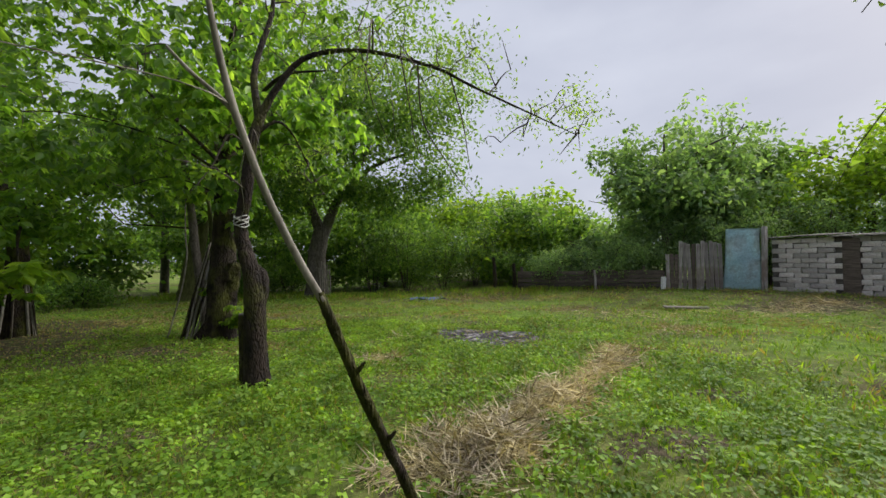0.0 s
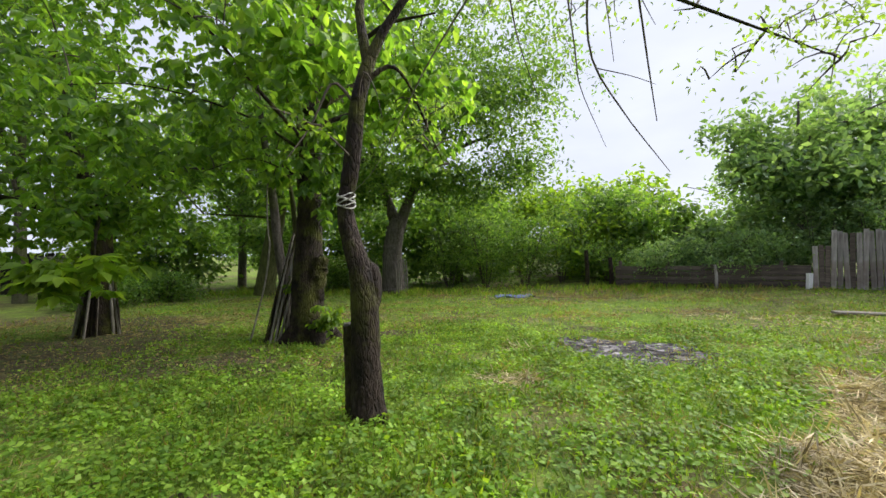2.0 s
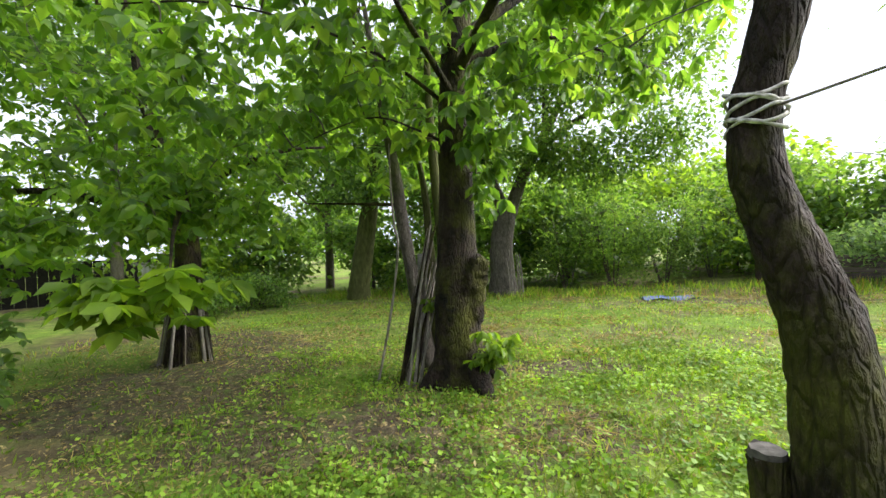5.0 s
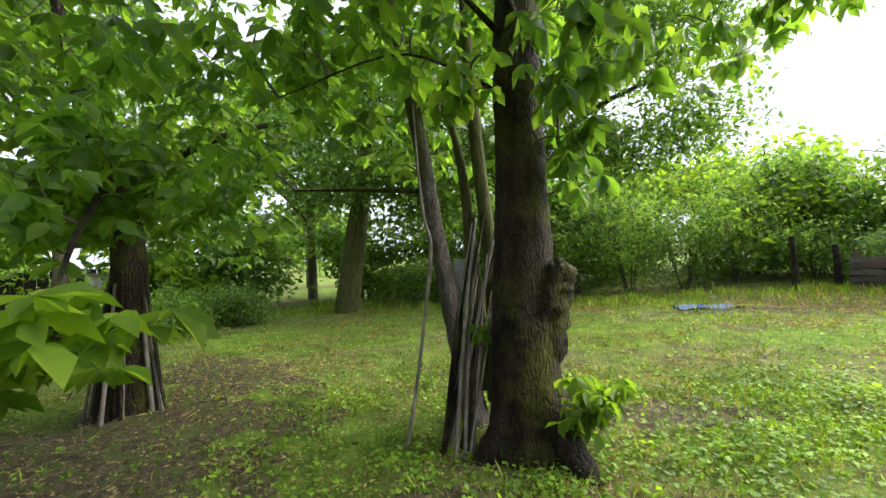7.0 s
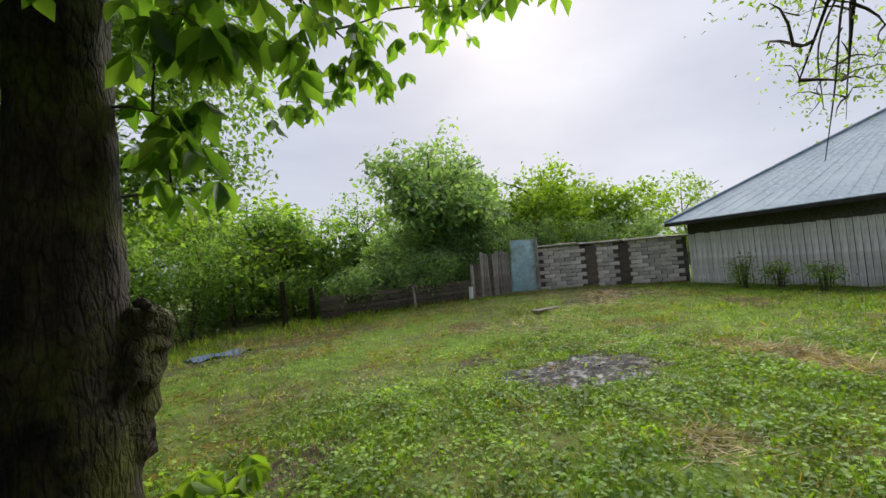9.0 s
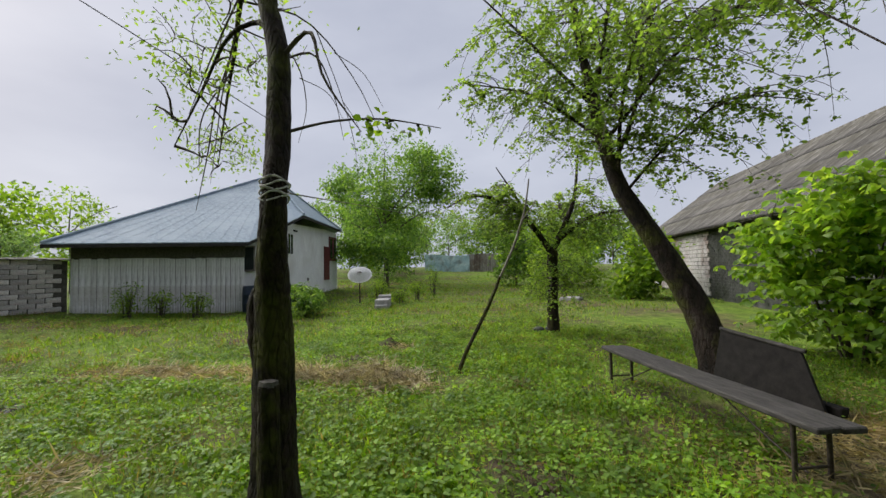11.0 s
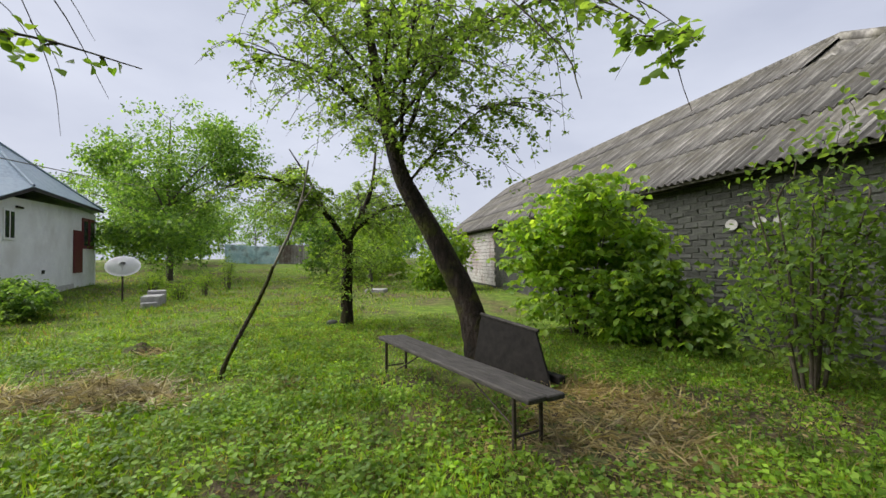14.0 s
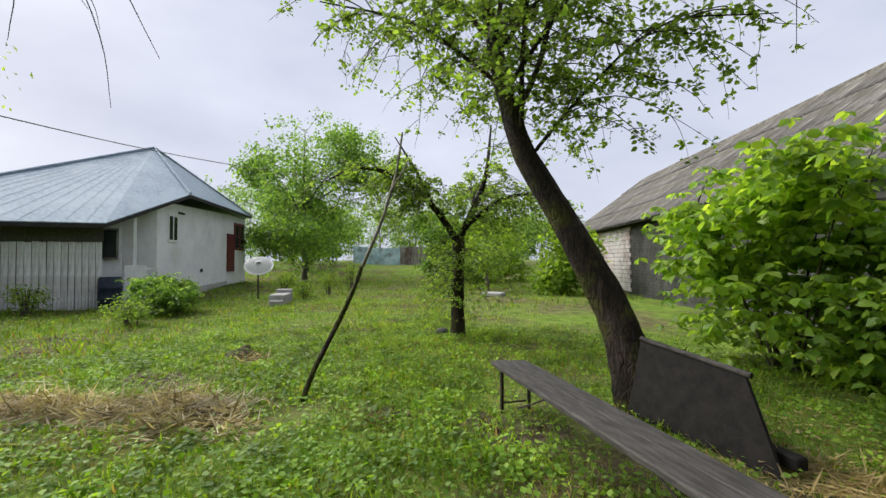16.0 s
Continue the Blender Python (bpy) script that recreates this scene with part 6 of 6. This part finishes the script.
HEAPS = [(0.85, 3.35, 0.8, 0.42, 0.9, 4600, 0.26), (1.55, 4.35, 0.65, 0.36, 0.9, 3600, 0.26), (2.6, 5.7, 1.3, 0.3, 0.95, 3200, 0.18), (0.35, 2.95, 0.4, 0.3, 0.4, 700, 0.07),
         (-0.55, 6.2, 0.42, 0.34, 0.2, 500, 0.02), (-3.85, 0.95, 0.8, 0.95, 0.3, 2600, 0.025), (-3.45, 0.0, 0.7, 0.4, 0.1, 1100, 0.05), (2.5, 2.1, 0.3, 0.22, 0.0, 350, 0.08),
         (9.0, 10.6, 1.6, 0.7, 0.1, 1500, 0.08), (5.5, 11.0, 2.2, 1.0, -0.3, 900, 0.02), (-4.75, 1.2, 0.3, 0.25, 0, 160, 0.10), (4.8, 8.6, 1.2, 0.5, 0.5, 500, 0.02), (-0.5, 7.75, 0.22, 0.18, 0, 200, 0.07)]
for k, (x, y, rx, ry, tn, n, hh) in enumerate(HEAPS):
    straw_heap(x, y, rx, ry, tn, n, 700 + k, "dry raked straw lying on the grass", hh, 0.22, "dry_grass" if x < -3 else "straw")
for k, (x, y, rx, ry, tn, n) in enumerate(((1.1, 15.9, 2.4, 0.9, -0.2, 1800), (3.8, 12.1, 1.0, 0.4, 0.5, 500), (3.8, 14.6, 1.1, 0.5, -0.5, 600), (8.8, 6.9, 1.2, 0.7, 0.3, 600), (3.25, 6.75, 0.8, 0.35, 0.6, 450), (3.0, 8.3, 0.6, 0.3, 0.4, 250), (-2.7, 6.9, 0.7, 0.5, 0.2, 700), (-0.45, 1.9, 0.3, 0.2, 0.2, 200))):
    straw_heap(x, y, rx, ry, tn, n, 740 + k, "dull brown dead stalks matted on the lawn", 0.04, 0.18, "dry_grass")

SOILS = [(-4.9, -0.3, 1.3, 1.0, 0.3), (2.6, 2.15, 0.45, 0.32, 0.1), (2.2, 3.3, 0.6, 0.35, 0.2), (3.4, 4.6, 0.4, 0.25, 0.4), (-3.7, 0.9, 0.9, 1.0, 0.4), (0.5, 15.2, 2.6, 0.8, -0.15), (9.2, 10.9, 2.2, 0.8, -0.2), (-0.55, 1.62, 0.35, 0.22, 0.3), (-5.2, 6.2, 1.2, 0.8, 0.4), (-7.6, 7.2, 2.4, 1.7, 0.2), (-8.5, 9.6, 1.8, 1.0, -0.2), (-4.4, 6.8, 0.8, 0.5, 0.3), (-3.2, 8.8, 0.8, 0.4, 0.1), (0.5, 3.0, 0.6, 0.35, 0.8), (1.2, 3.9, 0.8, 0.3, 0.9), (1.1, 16.5, 2.4, 0.7, -0.2), (3.8, 12.2, 1.1, 0.5, 0.5), (8.8, 6.9, 1.2, 0.6, 0.3), (3.2, 6.8, 0.8, 0.4, 0.6), (1.0, 9.7, 0.8, 0.4, 0.2), (-2.8, 6.9, 0.8, 0.6, 0.2), (-4.0, 6.2, 0.7, 0.4, -0.3), (-2.6, 9.0, 0.7, 0.4, 0.1), (-2.4, 3.3, 0.5, 0.35, 0.3), (4.5, -1.4, 0.5, 0.4, 0.0), (-1.4, 1.1, 0.6, 0.4, 0.4)]
for k, (x, y, rx, ry, tn) in enumerate(SOILS):
    patch("soil_patch", x, y, rx, ry, tn, "soil", "bare brown soil showing through the lawn", "soil", 0.012, 800 + k, 8, 40)

for k, (x, y, r) in enumerate(((2.85, 2.2, 0.30), (3.15, 2.05, 0.16))):
    patch("soil_mound", x, y, r, r * 0.7, 0.2, "soil", "small heap of dark dug soil on the lawn", "soil", 0.11, 860 + k, 12, 40)

bm = bmesh.new()
bmesh.ops.create_grid(bm, x_segments=14, y_segments=10, size=0.5)
for v in bm.verts:
    v.co = Vector((v.co.x * 1.3, v.co.y * 0.6, 0.05 + 0.05 * math.sin(v.co.x * 9 + v.co.y * 5) * math.cos(v.co.y * 11)))
tagged(part("blue_cloth", bm, "blue_rag", smooth=True), "crumpled faded blue cloth on the soil", "cloth").matrix_world = pose(-0.7, 15.6, gz(-0.7, 15.6), 0, 0, 10)


# ---- lawn ----
def build_grass():
    g = np.random.default_rng(99)
    def scatter(n, x0, x1, y0, y1):
        x, y = g.uniform(x0, x1, n), g.uniform(y0, y1, n)
        keep = np.ones(n, dtype=bool)
        for cx, cy, rx, ry, tn, left in [(*q, 0.06) for q in PATCHES + [(2.9, 2.18, 0.34, 0.24, 0.2)]] + [(*h[:5], 0.15) for h in HEAPS[:9]] + [(*q, 0.38) for q in SOILS]:
            dx, dy = x - cx, y - cy
            u = (dx * math.cos(tn) + dy * math.sin(tn)) / rx
            w = (-dx * math.sin(tn) + dy * math.cos(tn)) / ry
            edge = 0.75 + 0.35 * np.sin(x * 9 + 2 * np.sin(y * 7)) * np.cos(y * 8 + x * 3) + g.normal(0, 0.12, n)
            keep &= (u * u + w * w > edge) | (g.random(n) < left)
        thin = 0.5 + 0.5 * np.sin(x * 0.9 + 1.3 * np.sin(y * 0.7)) * np.cos(y * 1.1 + np.sin(x * 0.8))
        fine = 0.5 + 0.5 * np.sin(x * 3.1 + 2 * np.sin(y * 1.9)) * np.cos(y * 2.7 + 1.5 * np.sin(x * 2.3))
        keep &= g.random(n) < 0.04 + 0.42 * thin + 0.74 * fine
        rim = np.minimum(np.minimum(x - x0, x1 - x), np.minimum(y - y0, y1 - y))
        keep &= g.random(n) < (rim + 0.5 * np.sin(x * 1.7 + y) * np.cos(y * 1.3)) / 1.3
        shade = np.hypot(x + 7.6, y - 7.6) < 3.4
        keep &= ~shade | (g.random(n) < 0.6)
        return x[keep], y[keep]
    def blades(name, n, area, size, width, label, mat, lean):
        x, y = scatter(n, *area)
        k = len(x)
        p = np.stack([x, y, ground_z(x, y) - 0.004], -1)
        ax = np.stack([g.normal(0, lean, k), g.normal(0, lean, k), np.ones(k)], -1)
        tall = 0.75 + 0.5 * np.sin(x * 2.1 + y) * np.sin(y * 1.7 - x)
        v, f = leaf_arrays(p, ax, size * (0.5 + g.random(k)) * (0.7 + 0.6 * np.abs(tall)), width, 0.0, 0.06, 0, g)
        tagged(put(name, v, f, mat), label, "grass", kind="stuff")
    def leaves(name, n, area, size, label):
        x, y = scatter(n, *area)
        k = len(x)
        p = np.stack([x, y, ground_z(x, y) + 0.012 + 0.075 * g.random(k)], -1)
        ax = g.normal(0, 1, (k, 3)) * np.array([1, 1, 0.35])
        v, f = leaf_arrays(p, ax, size * (0.6 + 0.9 * g.random(k)), 0.75, 1.2, 0.10, 0, g)
        tagged(put(name, v, f, "clover"), label, "clover", kind="stuff")
    blades("grass", 215000, (-7.3, 4.9, 0.3, 10.4), 0.055, 0.10, "short fresh lawn grass near the trees", "grass", 0.55)
    blades("grass", 75000, (-7.0, 4.9, -3.4, 2.1), 0.065, 0.10, "short fresh lawn grass around the bench", "grass", 0.55)
    blades("grass", 92000, (-13.0, 13.0, -5.0, 17.5), 0.075, 0.14, "green lawn grass across the yard", "grass", 0.5)
    blades("grass", 54000, (3.2, 31.0, -17.0, 8.8), 0.09, 0.22, "green lawn grass in front of the house", "grass", 0.5)
    blades("grass", 26000, (-13.0, 9.0, 15.0, 18.5), 0.16, 0.10, "taller grass along the hedge", "grass", 0.4)
    def dry(n, area, size, width, label):
        x, y = g.uniform(area[0], area[1], n), g.uniform(area[2], area[3], n)
        m = np.sin(x * 1.3 + 2 * np.sin(y * 0.8)) * np.cos(y * 1.6 + np.sin(x)) + 0.5 * np.sin(4 * x + 1) * np.sin(3.5 * y)
        keep = m + g.normal(0, 0.25, n) > 0.45
        x, y = x[keep], y[keep]
        k = len(x)
        p = np.stack([x, y, ground_z(x, y) + 0.004 + 0.02 * g.random(k)], -1)
        ax = g.normal(0, 1, (k, 3)) * np.array([1, 1, 0.3]) + np.array([0, 0, 0.12])
        v, f = leaf_arrays(p, ax, size * (0.5 + g.random(k)), width, 0.3, 0.03, 0, g)
        tagged(put("dry_grass", v, f, "dry_grass"), label, "dry grass", kind="stuff")
    def litter(n, area, size, label):
        x, y = g.uniform(area[0], area[1], n), g.uniform(area[2], area[3], n)
        p = np.stack([x, y, ground_z(x, y) + 0.014 + 0.012 * g.random(n)], -1)
        ax = g.normal(0, 1, (n, 3)) * np.array([1, 1, 0.25])
        v, f = leaf_arrays(p, ax, size * (0.4 + g.random(n)), 0.5, 1.5, 0.12, 0, g)
        tagged(put("leaf_litter", v, f, "dry_grass"), label, "leaf litter", kind="stuff")
    litter(9000, (-11.0, -3.4, 4.6, 10.5), 0.045, "brown fallen leaves under the trees")
    litter(5000, (-6.6, -2.6, -1.6, 2.2), 0.05, "brown litter on the soil by the bench")
    def weeds(n, area, label):
        x, y = scatter(n, *area)
        n, k = len(x), 6
        p = np.repeat(np.stack([x, y, ground_z(x, y)], -1), k, 0) + g.normal(0, 0.012, (n * k, 3)) * np.array([1, 1, 0])
        ax = g.normal(0, 0.7, (n * k, 3)) * np.array([1, 1, 0]) + np.array([0, 0, 0.75])
        v, f = leaf_arrays(p, ax, np.repeat(0.04 + 0.05 * g.random(n), k) * (0.7 + 0.5 * g.random(n * k)), 0.26, 0.2, 0.08, 1, g)
        tagged(put("weed", v, f, "clover"), label, "weeds", kind="stuff")
    weeds(2400, (-9.5, 3.5, 0.5, 9.0), "broad-leaved weeds standing in the lawn")
    weeds(1300, (-6.6, -3.0, -2.2, 1.6), "weeds round the bench and shrubs")
    dry(90000, (-6.5, 4.5, -2.5, 9.5), 0.075, 0.07, "dead dry blades lying in the lawn")
    dry(70000, (-12.0, 13.0, 8.0, 17.0), 0.13, 0.10, "dry dead grass across the far lawn")
    leaves("clover", 150000, (-7.3, 4.9, 0.3, 10.4), 0.043, "low clover and weeds among the lawn grass")
    leaves("clover", 52000, (-7.0, 5.4, -3.9, 2.4), 0.040, "low clover and weeds around the bench")
    leaves("clover", 66000, (-11.0, 13.0, -3.0, 16.0), 0.045, "low weeds across the yard")


build_grass()
